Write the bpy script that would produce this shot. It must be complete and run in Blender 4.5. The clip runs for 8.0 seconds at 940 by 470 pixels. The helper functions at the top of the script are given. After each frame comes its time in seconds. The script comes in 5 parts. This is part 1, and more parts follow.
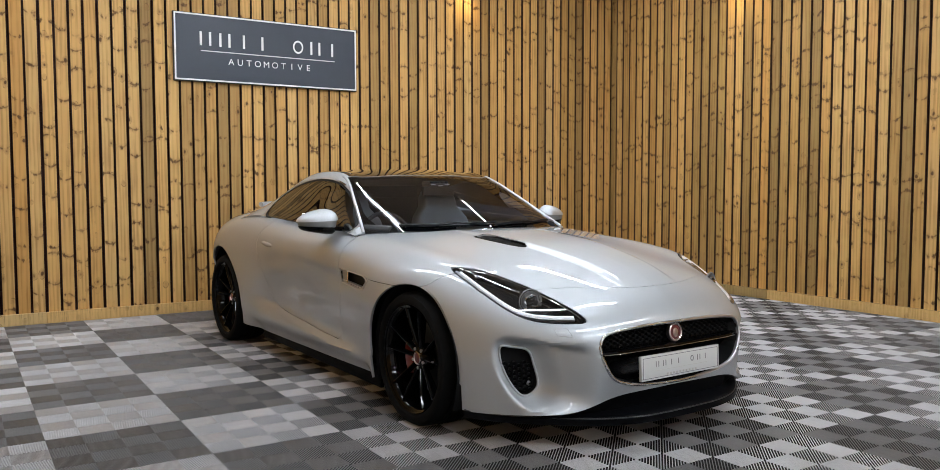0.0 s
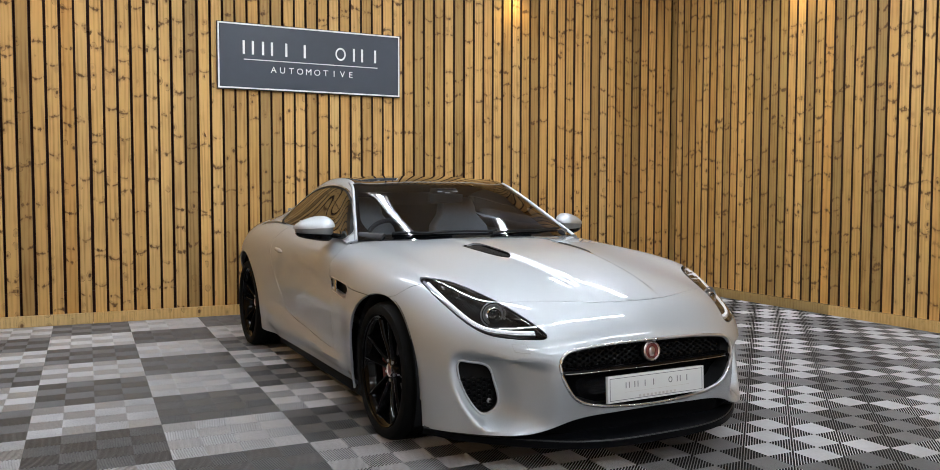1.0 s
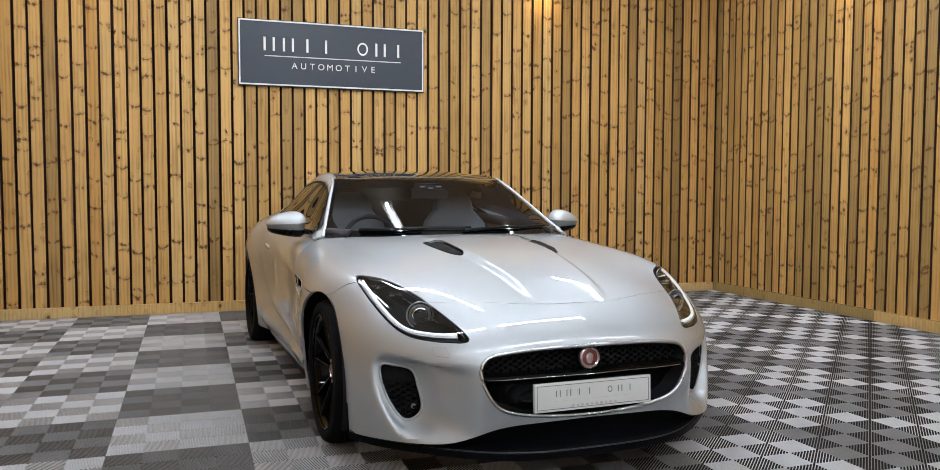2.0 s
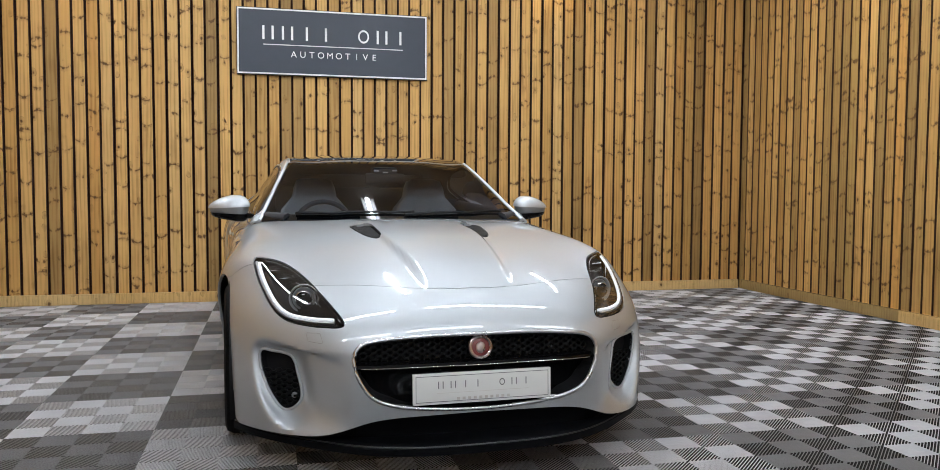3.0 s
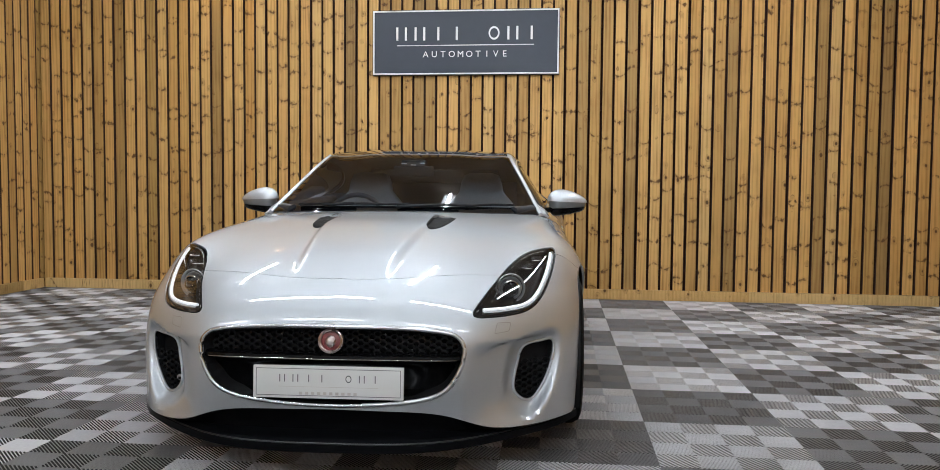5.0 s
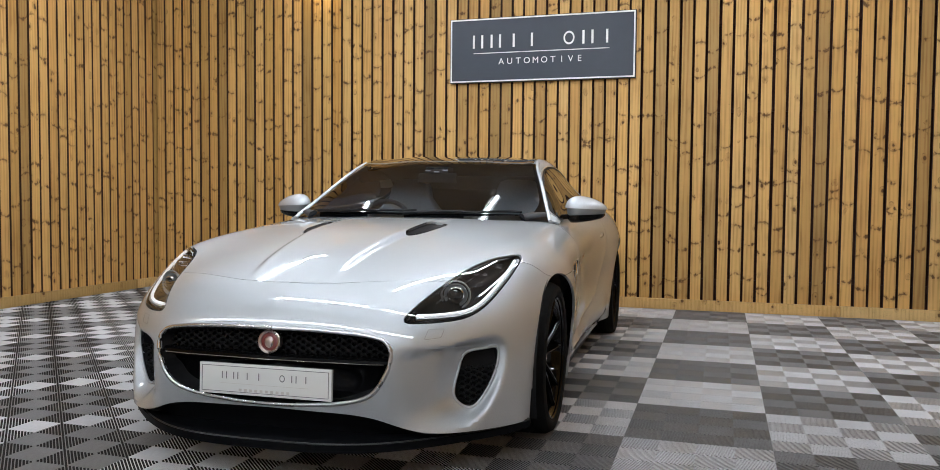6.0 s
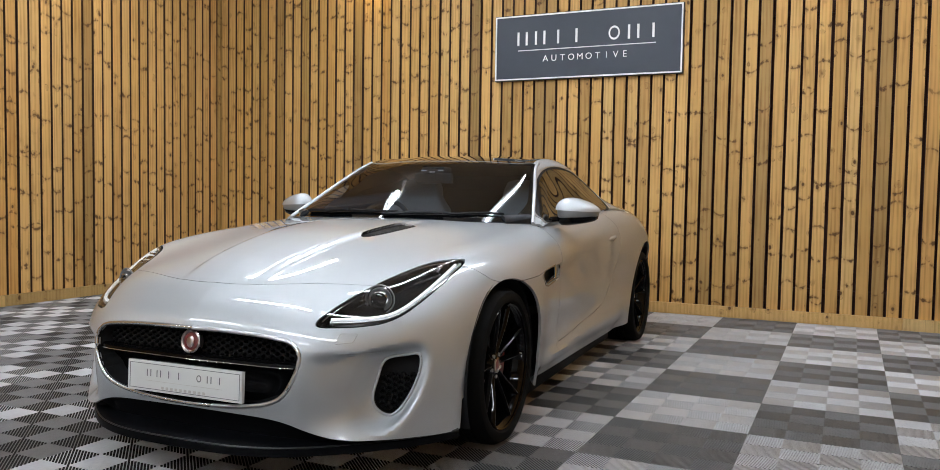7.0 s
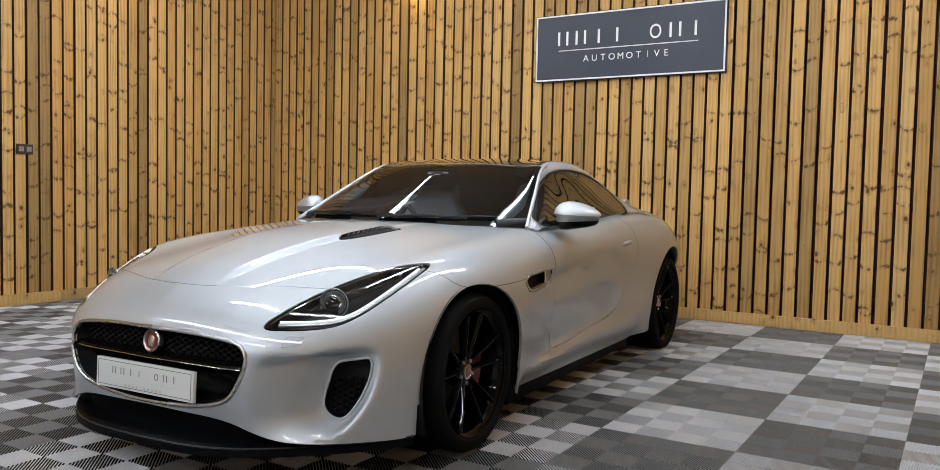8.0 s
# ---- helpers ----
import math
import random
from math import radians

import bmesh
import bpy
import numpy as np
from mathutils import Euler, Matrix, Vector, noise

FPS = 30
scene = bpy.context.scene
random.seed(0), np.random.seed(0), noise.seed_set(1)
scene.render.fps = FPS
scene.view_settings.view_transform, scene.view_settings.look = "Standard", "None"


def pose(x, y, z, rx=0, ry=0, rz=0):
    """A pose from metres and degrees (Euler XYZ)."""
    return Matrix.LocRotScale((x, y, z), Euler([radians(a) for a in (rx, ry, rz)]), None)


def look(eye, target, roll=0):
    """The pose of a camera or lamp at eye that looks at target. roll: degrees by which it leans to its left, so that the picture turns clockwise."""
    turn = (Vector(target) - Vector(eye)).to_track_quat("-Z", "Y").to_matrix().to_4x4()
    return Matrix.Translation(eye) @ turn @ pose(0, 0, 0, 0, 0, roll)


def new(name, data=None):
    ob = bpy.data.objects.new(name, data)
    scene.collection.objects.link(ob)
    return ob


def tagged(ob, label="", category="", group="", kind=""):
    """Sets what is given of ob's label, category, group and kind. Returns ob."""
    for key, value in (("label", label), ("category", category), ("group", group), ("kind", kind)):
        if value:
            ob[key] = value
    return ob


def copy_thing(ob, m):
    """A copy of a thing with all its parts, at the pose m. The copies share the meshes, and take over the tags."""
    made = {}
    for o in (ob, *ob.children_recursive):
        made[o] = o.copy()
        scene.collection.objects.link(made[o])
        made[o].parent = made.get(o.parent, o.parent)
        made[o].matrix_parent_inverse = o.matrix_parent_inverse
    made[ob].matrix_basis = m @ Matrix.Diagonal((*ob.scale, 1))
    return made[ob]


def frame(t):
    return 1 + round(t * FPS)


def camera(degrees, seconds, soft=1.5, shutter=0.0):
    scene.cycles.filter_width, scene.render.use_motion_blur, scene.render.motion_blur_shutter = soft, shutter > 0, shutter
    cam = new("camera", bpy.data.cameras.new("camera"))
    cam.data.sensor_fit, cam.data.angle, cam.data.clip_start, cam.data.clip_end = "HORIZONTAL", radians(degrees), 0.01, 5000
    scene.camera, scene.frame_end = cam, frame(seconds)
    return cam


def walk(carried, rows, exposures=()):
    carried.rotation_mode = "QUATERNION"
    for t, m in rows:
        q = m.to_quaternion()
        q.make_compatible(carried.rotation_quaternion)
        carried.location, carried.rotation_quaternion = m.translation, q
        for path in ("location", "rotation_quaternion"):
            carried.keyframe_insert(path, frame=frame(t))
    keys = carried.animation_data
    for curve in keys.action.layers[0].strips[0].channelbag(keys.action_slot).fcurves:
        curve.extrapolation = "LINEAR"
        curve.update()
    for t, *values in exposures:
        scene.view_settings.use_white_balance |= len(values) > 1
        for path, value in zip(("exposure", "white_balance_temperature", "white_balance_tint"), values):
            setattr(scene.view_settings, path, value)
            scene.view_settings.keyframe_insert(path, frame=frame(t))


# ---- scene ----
cam = camera(59.9, 8.0, soft=0.6)
PATH = [
    (0, (-2.825, -3.589, 1.192), (-1.758, -1.901, 1.073), -0.1),
    (0.5, (-2.525, -3.68, 1.205), (-1.558, -1.932, 1.094), -0.0),
    (1, (-2.211, -3.759, 1.201), (-1.361, -1.952, 1.096), 0.1),
    (2.5, (-1.124, -3.846, 1.158), (-0.563, -1.93, 1.044), 0.2),
    (3, (-0.735, -3.816, 1.096), (-0.265, -1.875, 0.984), 0.3),
    (3.5, (-0.367, -3.806, 1.042), (-0.028, -1.838, 0.932), 0.5),
    (4, (0.016, -3.762, 1.026), (0.199, -1.773, 0.917), 0.6),
    (4.5, (0.4, -3.711, 1.03), (0.391, -1.714, 0.923), 0.6),
    (6, (1.59, -3.526, 1.046), (1.003, -1.617, 0.953), 0.5),
    (6.5, (1.912, -3.366, 1.059), (1.191, -1.503, 0.961), 0.8),
    (7, (2.209, -3.176, 1.07), (1.365, -1.366, 0.969), 0.9),
    (7.5, (2.447, -3.031, 1.073), (1.492, -1.276, 0.97), 1.1),
    (8, (2.624, -2.895, 1.091), (1.588, -1.187, 0.988), 1.2),
]
walk(cam, [(t, look(eye, target, roll)) for t, eye, target, roll in PATH])

# ---- world and light ----
world = bpy.data.worlds.new("world")
scene.world = world
world.use_nodes = True
world.node_tree.nodes["Background"].inputs[0].default_value = (0.75, 0.85, 1.0, 1)
world.node_tree.nodes["Background"].inputs[1].default_value = 0.02
scene.view_settings.exposure = 0.0


# ---- node helpers ----
def material(name):
    m = bpy.data.materials.new(name)
    m.use_nodes = True
    nt = m.node_tree
    return m, nt, nt.nodes["Principled BSDF"]


def node(nt, kind, **sets):
    n = nt.nodes.new(kind)
    for k, v in sets.items():
        if k.startswith("i_"):
            n.inputs[k[2:].replace("_", " ")].default_value = v
    if "operation" in sets:
        n.operation = sets["operation"]
    if "data_type" in sets:
        n.data_type, n.blend_type = sets["data_type"], sets["blend_type"]
    if "wave_type" in sets:
        n.wave_type, n.bands_direction = sets["wave_type"], sets["bands_direction"]
    return n


def link(nt, a, b):
    nt.links.new(a, b)


def ramp(nt, fac, stops):
    r = node(nt, "ShaderNodeValToRGB")
    while len(r.color_ramp.elements) < len(stops):
        r.color_ramp.elements.new(0.5)
    for e, (pos, col) in zip(r.color_ramp.elements, stops):
        e.position = pos
        e.color = (*col, 1) if len(col) == 3 else col
    link(nt, fac, r.inputs[0])
    return r


def mix(nt, fac, a, b, blend="MIX"):
    m = node(nt, "ShaderNodeMix", data_type="RGBA", blend_type=blend)
    for sock, val in ((0, fac), (6, a), (7, b)):
        if hasattr(val, "links"):
            link(nt, val, m.inputs[sock])
        else:
            m.inputs[sock].default_value = val if sock == 0 else (*val, 1)
    return m.outputs[2]


def math_node(nt, op, a, b=None):
    m = node(nt, "ShaderNodeMath", operation=op)
    for i, val in enumerate((a, b)):
        if val is None:
            continue
        if hasattr(val, "links"):
            link(nt, val, m.inputs[i])
        else:
            m.inputs[i].default_value = val
    return m.outputs[0]


def plain(name, col, rough=0.5, metal=0.0, coat=0.0, noise_scale=0.0, vary=0.15, bump=0.0):
    """A surface of one colour with fine mottling in tone, gloss and relief."""
    m, nt, b = material(name)
    b.inputs["Base Color"].default_value = (*col, 1)
    b.inputs["Roughness"].default_value = rough
    b.inputs["Metallic"].default_value = metal
    b.inputs["Coat Weight"].default_value = coat
    b.inputs["Coat Roughness"].default_value = 0.03
    if max(col) < 0.012:
        b.inputs["Specular IOR Level"].default_value = 0.2
    if noise_scale:
        tc = node(nt, "ShaderNodeTexCoord")
        n1 = node(nt, "ShaderNodeTexNoise", i_Scale=noise_scale, i_Detail=5.0)
        n2 = node(nt, "ShaderNodeTexNoise", i_Scale=noise_scale * 0.07, i_Detail=3.0)
        link(nt, tc.outputs["Object"], n1.inputs["Vector"])
        link(nt, tc.outputs["Object"], n2.inputs["Vector"])
        lo, hi = tuple(c * (1 - vary) for c in col), tuple(min(1, c * (1 + vary)) for c in col)
        half = math_node(nt, "MULTIPLY", math_node(nt, "ADD", n1.outputs[0], n2.outputs[0]), 0.5)
        r = ramp(nt, half, [(0.3, lo), (0.7, hi)])
        link(nt, r.outputs[0], b.inputs["Base Color"])
        rr = ramp(nt, n2.outputs[0], [(0.3, (rough * 0.85,) * 3), (0.7, (min(1, rough * 1.15),) * 3)])
        link(nt, rr.outputs[0], b.inputs["Roughness"])
        if bump:
            bp = node(nt, "ShaderNodeBump", i_Strength=bump, i_Distance=0.002)
            link(nt, n1.outputs[0], bp.inputs["Height"])
            link(nt, bp.outputs[0], b.inputs["Normal"])
    return m


def wood(name, light, dark, tone=0.5):
    """Treated pine: long grain, arched figure, knots; each board has its own tone."""
    m, nt, b = material(name)
    tc = node(nt, "ShaderNodeTexCoord")
    info = node(nt, "ShaderNodeObjectInfo")
    rnd = info.outputs["Random"]
    shift = node(nt, "ShaderNodeCombineXYZ")
    link(nt, math_node(nt, "MULTIPLY", rnd, 37.0), shift.inputs[0])
    link(nt, math_node(nt, "MULTIPLY", rnd, 91.0), shift.inputs[1])
    link(nt, math_node(nt, "MULTIPLY", rnd, 173.0), shift.inputs[2])
    add = node(nt, "ShaderNodeVectorMath", operation="ADD")
    link(nt, tc.outputs["Object"], add.inputs[0])
    link(nt, shift.outputs[0], add.inputs[1])
    pos = add.outputs[0]

    def scaled(v):
        mp = node(nt, "ShaderNodeMapping")
        mp.inputs["Scale"].default_value = v
        link(nt, pos, mp.inputs["Vector"])
        return mp.outputs[0]

    # knots: sparse cells; each shows a small core and part of a brown arc round it
    wob = node(nt, "ShaderNodeTexNoise", i_Scale=1.0, i_Detail=2.0)
    link(nt, scaled((13.0, 13.0, 17.0)), wob.inputs["Vector"])
    away = math_node(nt, "SUBTRACT", wob.outputs[0], 0.5)

    def knots(size, seldom, core_at, arc_at, arc_wide):
        vor = node(nt, "ShaderNodeTexVoronoi", i_Scale=1.0, i_Randomness=1.0)
        link(nt, scaled(size), vor.inputs["Vector"])
        d = math_node(nt, "ADD", vor.outputs["Distance"], math_node(nt, "MULTIPLY", away, 0.42))
        sep = node(nt, "ShaderNodeSeparateColor")
        link(nt, vor.outputs["Color"], sep.inputs[0])
        there = ramp(nt, sep.outputs[0], [(seldom, (0, 0, 0)), (seldom + 0.03, (1, 1, 1))]).outputs[0]
        core = ramp(nt, d, [(core_at * 0.6, (1, 1, 1)), (core_at, (0, 0, 0))]).outputs[0]
        arc = ramp(nt, d, [(arc_at - arc_wide, (0, 0, 0)), (arc_at, (1, 1, 1)), (arc_at + arc_wide * 0.8, (0, 0, 0))]).outputs[0]
        broken = ramp(nt, part_of.outputs[0], [(0.48, (0, 0, 0)), (0.62, (1, 1, 1))]).outputs[0]
        arc = math_node(nt, "MULTIPLY", math_node(nt, "MULTIPLY", arc, broken), 0.7)
        near = ramp(nt, d, [(core_at, (1, 1, 1)), (core_at * 2.3, (0, 0, 0))]).outputs[0]
        return (math_node(nt, "MULTIPLY", math_node(nt, "MAXIMUM", core, arc), there), math_node(nt, "MULTIPLY", near, there))

    part_of = node(nt, "ShaderNodeTexNoise", i_Scale=1.0, i_Detail=1.0)
    link(nt, scaled((19.0, 19.0, 24.0)), part_of.inputs["Vector"])
    knot_b, ring_b = knots((15.0, 6.0, 10.0), 0.82, 0.20, 0.40, 0.06)
    # curved brown streaks where branches cross the board, each with a dark knot somewhere on it
    xyz = node(nt, "ShaderNodeSeparateXYZ")
    link(nt, tc.outputs["Object"], xyz.inputs[0])
    across, up = xyz.outputs[0], xyz.outputs[2]
    bow = math_node(nt, "MULTIPLY", across, across)
    patchy = node(nt, "ShaderNodeTexNoise", i_Scale=1.0, i_Detail=1.0)
    link(nt, scaled((34.0, 8.0, 16.0)), patchy.inputs["Vector"])

    def streaks(curve, per_metre, seldom, start):
        slant = math_node(nt, "MULTIPLY", math_node(nt, "SUBTRACT", rnd, 0.5), 0.5)
        z = math_node(nt, "ADD", up, math_node(nt, "MULTIPLY", bow, curve))
        z = math_node(nt, "ADD", z, math_node(nt, "MULTIPLY", across, slant))
        z = math_node(nt, "ADD", z, math_node(nt, "MULTIPLY", away, 0.030))
        z = math_node(nt, "ADD", math_node(nt, "MULTIPLY", z, per_metre), math_node(nt, "MULTIPLY", rnd, start))
        vor = node(nt, "ShaderNodeTexVoronoi", i_Randomness=1.0)
        vor.voronoi_dimensions = "1D"
        vor.inputs["Scale"].default_value = 1.0
        link(nt, z, vor.inputs["W"])
        d = math_node(nt, "DIVIDE", vor.outputs["Distance"], per_metre)
        sep = node(nt, "ShaderNodeSeparateColor")
        link(nt, vor.outputs["Color"], sep.inputs[0])
        there = ramp(nt, sep.outputs[0], [(seldom, (0, 0, 0)), (seldom + 0.05, (1, 1, 1))]).outputs[0]
        line = ramp(nt, d, [(0.003, (1, 1, 1)), (0.012, (0, 0, 0))]).outputs[0]
        some = ramp(nt, patchy.outputs[0], [(0.36, (0.0, 0.0, 0.0)), (0.56, (0.9, 0.9, 0.9))]).outputs[0]
        knob = ramp(nt, d, [(0.012, (1, 1, 1)), (0.025, (0, 0, 0))]).outputs[0]
        spot = ramp(nt, patchy.outputs[0], [(0.58, (0, 0, 0)), (0.65, (1, 1, 1))]).outputs[0]
        halo = ramp(nt, d, [(0.0, (1, 1, 1)), (0.040, (0, 0, 0))]).outputs[0]
        mark = math_node(nt, "MAXIMUM", math_node(nt, "MULTIPLY", line, some), math_node(nt, "MULTIPLY", knob, spot))
        return math_node(nt, "MULTIPLY", mark, there), math_node(nt, "MULTIPLY", math_node(nt, "MULTIPLY", halo, some), there)

    smile, smile_halo = streaks(-9.0, 2.9, 0.36, 611.0)
    frown, frown_halo = streaks(7.0, 2.0, 0.50, 337.0)
    knot = math_node(nt, "MAXIMUM", math_node(nt, "MAXIMUM", smile, frown), knot_b)
    ring = math_node(nt, "MAXIMUM", math_node(nt, "MAXIMUM", smile_halo, frown_halo), ring_b)
    # fine grain, long figure and blotches
    grain = node(nt, "ShaderNodeTexNoise", i_Scale=1.0, i_Detail=6.0, i_Distortion=0.6)
    link(nt, scaled((70.0, 70.0, 1.6)), grain.inputs["Vector"])
    fig = node(nt, "ShaderNodeTexWave", wave_type="BANDS", bands_direction="X", i_Scale=1.0, i_Distortion=9.0, i_Detail=3.0)
    fig.inputs["Detail Scale"].default_value = 0.6
    link(nt, scaled((9.0, 9.0, 0.9)), fig.inputs["Vector"])
    blot = node(nt, "ShaderNodeTexNoise", i_Scale=1.0, i_Detail=3.0)
    link(nt, scaled((7.0, 7.0, 2.4)), blot.inputs["Vector"])
    g = math_node(nt, "ADD", math_node(nt, "MULTIPLY", grain.outputs[0], 0.40), math_node(nt, "MULTIPLY", fig.outputs[0], 0.16))
    g = math_node(nt, "ADD", g, math_node(nt, "MULTIPLY", blot.outputs[0], 0.50))
    base = ramp(nt, g, [(0.31, dark), (0.55, light), (0.85, tuple(min(1, c * 1.10) for c in light))])
    toned = ramp(nt, rnd, [(0.0, (0.50, 0.49, 0.44)), (0.12, (0.70, 0.66, 0.57)), (0.28, (0.88, 0.81, 0.67)), (0.45, (1.0, 0.98, 0.94)),
                           (0.65, (1.04, 0.98, 0.86)), (0.80, (0.98, 1.0, 1.02)), (0.92, (0.90, 0.76, 0.56)), (1.0, (0.64, 0.66, 0.58))])
    col = mix(nt, 1.0, base.outputs[0], toned.outputs[0], "MULTIPLY")
    col = mix(nt, math_node(nt, "MULTIPLY", ring, 0.42), col, (0.25, 0.125, 0.036))
    col = mix(nt, math_node(nt, "MULTIPLY", knot, 0.88), col, (0.092, 0.040, 0.011))
    link(nt, col, b.inputs["Base Color"])
    b.inputs["Roughness"].default_value = 0.62
    b.inputs["Specular IOR Level"].default_value = 0.35
    bp = node(nt, "ShaderNodeBump", i_Strength=0.35, i_Distance=0.002)
    link(nt, g, bp.inputs["Height"])
    link(nt, bp.outputs[0], b.inputs["Normal"])
    return m


def car_paint():
    m, nt, b = material("silver_metallic_paint")
    tc = node(nt, "ShaderNodeTexCoord")
    fl = node(nt, "ShaderNodeTexVoronoi", i_Scale=1400.0)
    link(nt, tc.outputs["Object"], fl.inputs["Vector"])
    soft = node(nt, "ShaderNodeTexNoise", i_Scale=3.0, i_Detail=2.0)
    link(nt, tc.outputs["Object"], soft.inputs["Vector"])
    sep = node(nt, "ShaderNodeSeparateColor")
    link(nt, fl.outputs["Color"], sep.inputs[0])
    r = ramp(nt, sep.outputs[0], [(0.0, (0.50, 0.53, 0.560)), (1.0, (0.615, 0.65, 0.685))])
    link(nt, r.outputs[0], b.inputs["Base Color"])
    rr = ramp(nt, soft.outputs[0], [(0.3, (0.53,) * 3), (0.7, (0.57,) * 3)])
    link(nt, rr.outputs[0], b.inputs["Roughness"])
    b.inputs["Metallic"].default_value = 0.80
    b.inputs["Coat Weight"].default_value = 1.0
    b.inputs["Coat Roughness"].default_value = 0.015
    b.inputs["Coat IOR"].default_value = 1.72
    return m


def glass(name, tint, gloss=1.0):
    """A thin pane: what is behind shows through the tint, and it mirrors by Fresnel."""
    m = bpy.data.materials.new(name)
    m.use_nodes = True
    nt = m.node_tree
    nt.nodes.clear()
    out = node(nt, "ShaderNodeOutputMaterial")
    tr = node(nt, "ShaderNodeBsdfTransparent")
    tr.inputs[0].default_value = (*tint, 1)
    gl = node(nt, "ShaderNodeBsdfGlossy", i_Roughness=0.0)
    gl.inputs[0].default_value = (gloss, gloss, gloss, 1)
    fr = node(nt, "ShaderNodeFresnel", i_IOR=1.9)
    mx = node(nt, "ShaderNodeMixShader")
    link(nt, fr.outputs[0], mx.inputs[0])
    link(nt, tr.outputs[0], mx.inputs[1])
    link(nt, gl.outputs[0], mx.inputs[2])
    link(nt, mx.outputs[0], out.inputs[0])
    return m


def glow(name, col, strength):
    m, nt, b = material(name)
    b.inputs["Base Color"].default_value = (0.8, 0.8, 0.8, 1)
    b.inputs["Emission Color"].default_value = (*col, 1)
    b.inputs["Emission Strength"].default_value = strength
    return m


def tile_material(name, col):
    m, nt, b = material(name)
    tc = node(nt, "ShaderNodeTexCoord")
    info = node(nt, "ShaderNodeObjectInfo")
    n1 = node(nt, "ShaderNodeTexNoise", i_Scale=60.0, i_Detail=5.0)
    n2 = node(nt, "ShaderNodeTexNoise", i_Scale=2.2, i_Detail=4.0)
    geo = node(nt, "ShaderNodeNewGeometry")
    link(nt, tc.outputs["Object"], n1.inputs["Vector"])
    link(nt, geo.outputs["Position"], n2.inputs["Vector"])
    v = math_node(nt, "ADD", math_node(nt, "MULTIPLY", n1.outputs[0], 0.3), math_node(nt, "MULTIPLY", n2.outputs[0], 0.5))
    v = math_node(nt, "ADD", v, math_node(nt, "MULTIPLY", info.outputs["Random"], 0.25))
    r = ramp(nt, v, [(0.3, tuple(c * 0.8 for c in col)), (0.75, tuple(c * 1.15 for c in col))])
    link(nt, r.outputs[0], b.inputs["Base Color"])
    rr = ramp(nt, n2.outputs[0], [(0.3, (0.34,) * 3), (0.7, (0.46,) * 3)])
    link(nt, rr.outputs[0], b.inputs["Roughness"])
    return m


SLAT = wood("treated_pine", (0.645, 0.398, 0.148), (0.385, 0.212, 0.066))
# board sides: red-brown, with the shade of the gaps put into the colour
SHADED_SIDE = plain("shaded_red_brown_board_side", (0.060, 0.024, 0.014), 0.9, noise_scale=30.0, vary=0.3)
SKIRT = wood("pale_pine", (0.68, 0.47, 0.21), (0.52, 0.34, 0.13))
BACKING = plain("dark_membrane", (0.045, 0.014, 0.010), 0.95, noise_scale=9.0)
TILE_LIGHT = tile_material("grey_plastic_tile", (0.70, 0.695, 0.715))
TILE_DARK = tile_material("charcoal_plastic_tile", (0.225, 0.220, 0.224))
SUBFLOOR = plain("dark_sealed_concrete", (0.011, 0.011, 0.011), 0.7, noise_scale=8.0)
PLASTER = plain("white_painted_board", (0.72, 0.72, 0.70), 0.7, noise_scale=6.0, vary=0.05)
CEILING = plain("tan_painted_ceiling", (0.48, 0.44, 0.40), 0.8, noise_scale=4.0, vary=0.08)
PAINT = car_paint()
GLOSS_BLACK = plain("gloss_black", (0.0035, 0.0035, 0.004), 0.07, noise_scale=5.0)
SATIN_BLACK = plain("satin_black_plastic", (0.007, 0.008, 0.010), 0.45, noise_scale=40.0, bump=0.05)
LOUVRE_GREY = plain("dark_grey_plastic", (0.013, 0.0135, 0.0145), 0.4, noise_scale=40.0)
MATT_BLACK = plain("matt_black_plastic", (0.010, 0.010, 0.011), 0.7, noise_scale=40.0)
ROOF_BLACK = plain("black_roof_panel", (0.006, 0.006, 0.007), 0.06, coat=1.0, noise_scale=3.0)
MESH_BLACK = plain("black_mesh_plastic", (0.0035, 0.0036, 0.004), 0.5, noise_scale=40.0)
SPLITTER_BLACK = plain("black_moulded_plastic", (0.0036, 0.0039, 0.0050), 0.48, noise_scale=40.0, bump=0.05)
WHEEL_BLACK = plain("gloss_black_wheel_paint", (0.0022, 0.0022, 0.0026), 0.05, coat=0.0, noise_scale=5.0)
RUBBER = plain("tyre_rubber", (0.005, 0.005, 0.005), 0.8, noise_scale=30.0, bump=0.1)
for m, level in ((SPLITTER_BLACK, 0.06), (RUBBER, 0.12), (WHEEL_BLACK, 0.22)):
    m.node_tree.nodes["Principled BSDF"].inputs["Specular IOR Level"].default_value = level
CHROME = plain("bright_chrome", (0.85, 0.85, 0.86), 0.08, metal=1.0)
BRIGHT_TRIM = plain("bright_satin_trim", (0.72, 0.73, 0.75), 0.26, metal=1.0, noise_scale=20.0, vary=0.05)
SATIN_METAL = plain("satin_metal", (0.55, 0.55, 0.56), 0.3, metal=1.0, noise_scale=20.0)
BAND_GREY = plain("grey_metallic_band", (0.26, 0.265, 0.27), 0.35, metal=0.4, coat=0.6, noise_scale=20.0)
DISC_METAL = plain("brake_disc_steel", (0.035, 0.034, 0.033), 0.4, metal=1.0, noise_scale=30.0)
RED_PAINT = plain("red_paint", (0.14, 0.006, 0.006), 0.3, coat=0.5, noise_scale=20.0)
BADGE_RED = plain("red_enamel", (0.17, 0.03, 0.03), 0.3, coat=0.6, noise_scale=50.0)
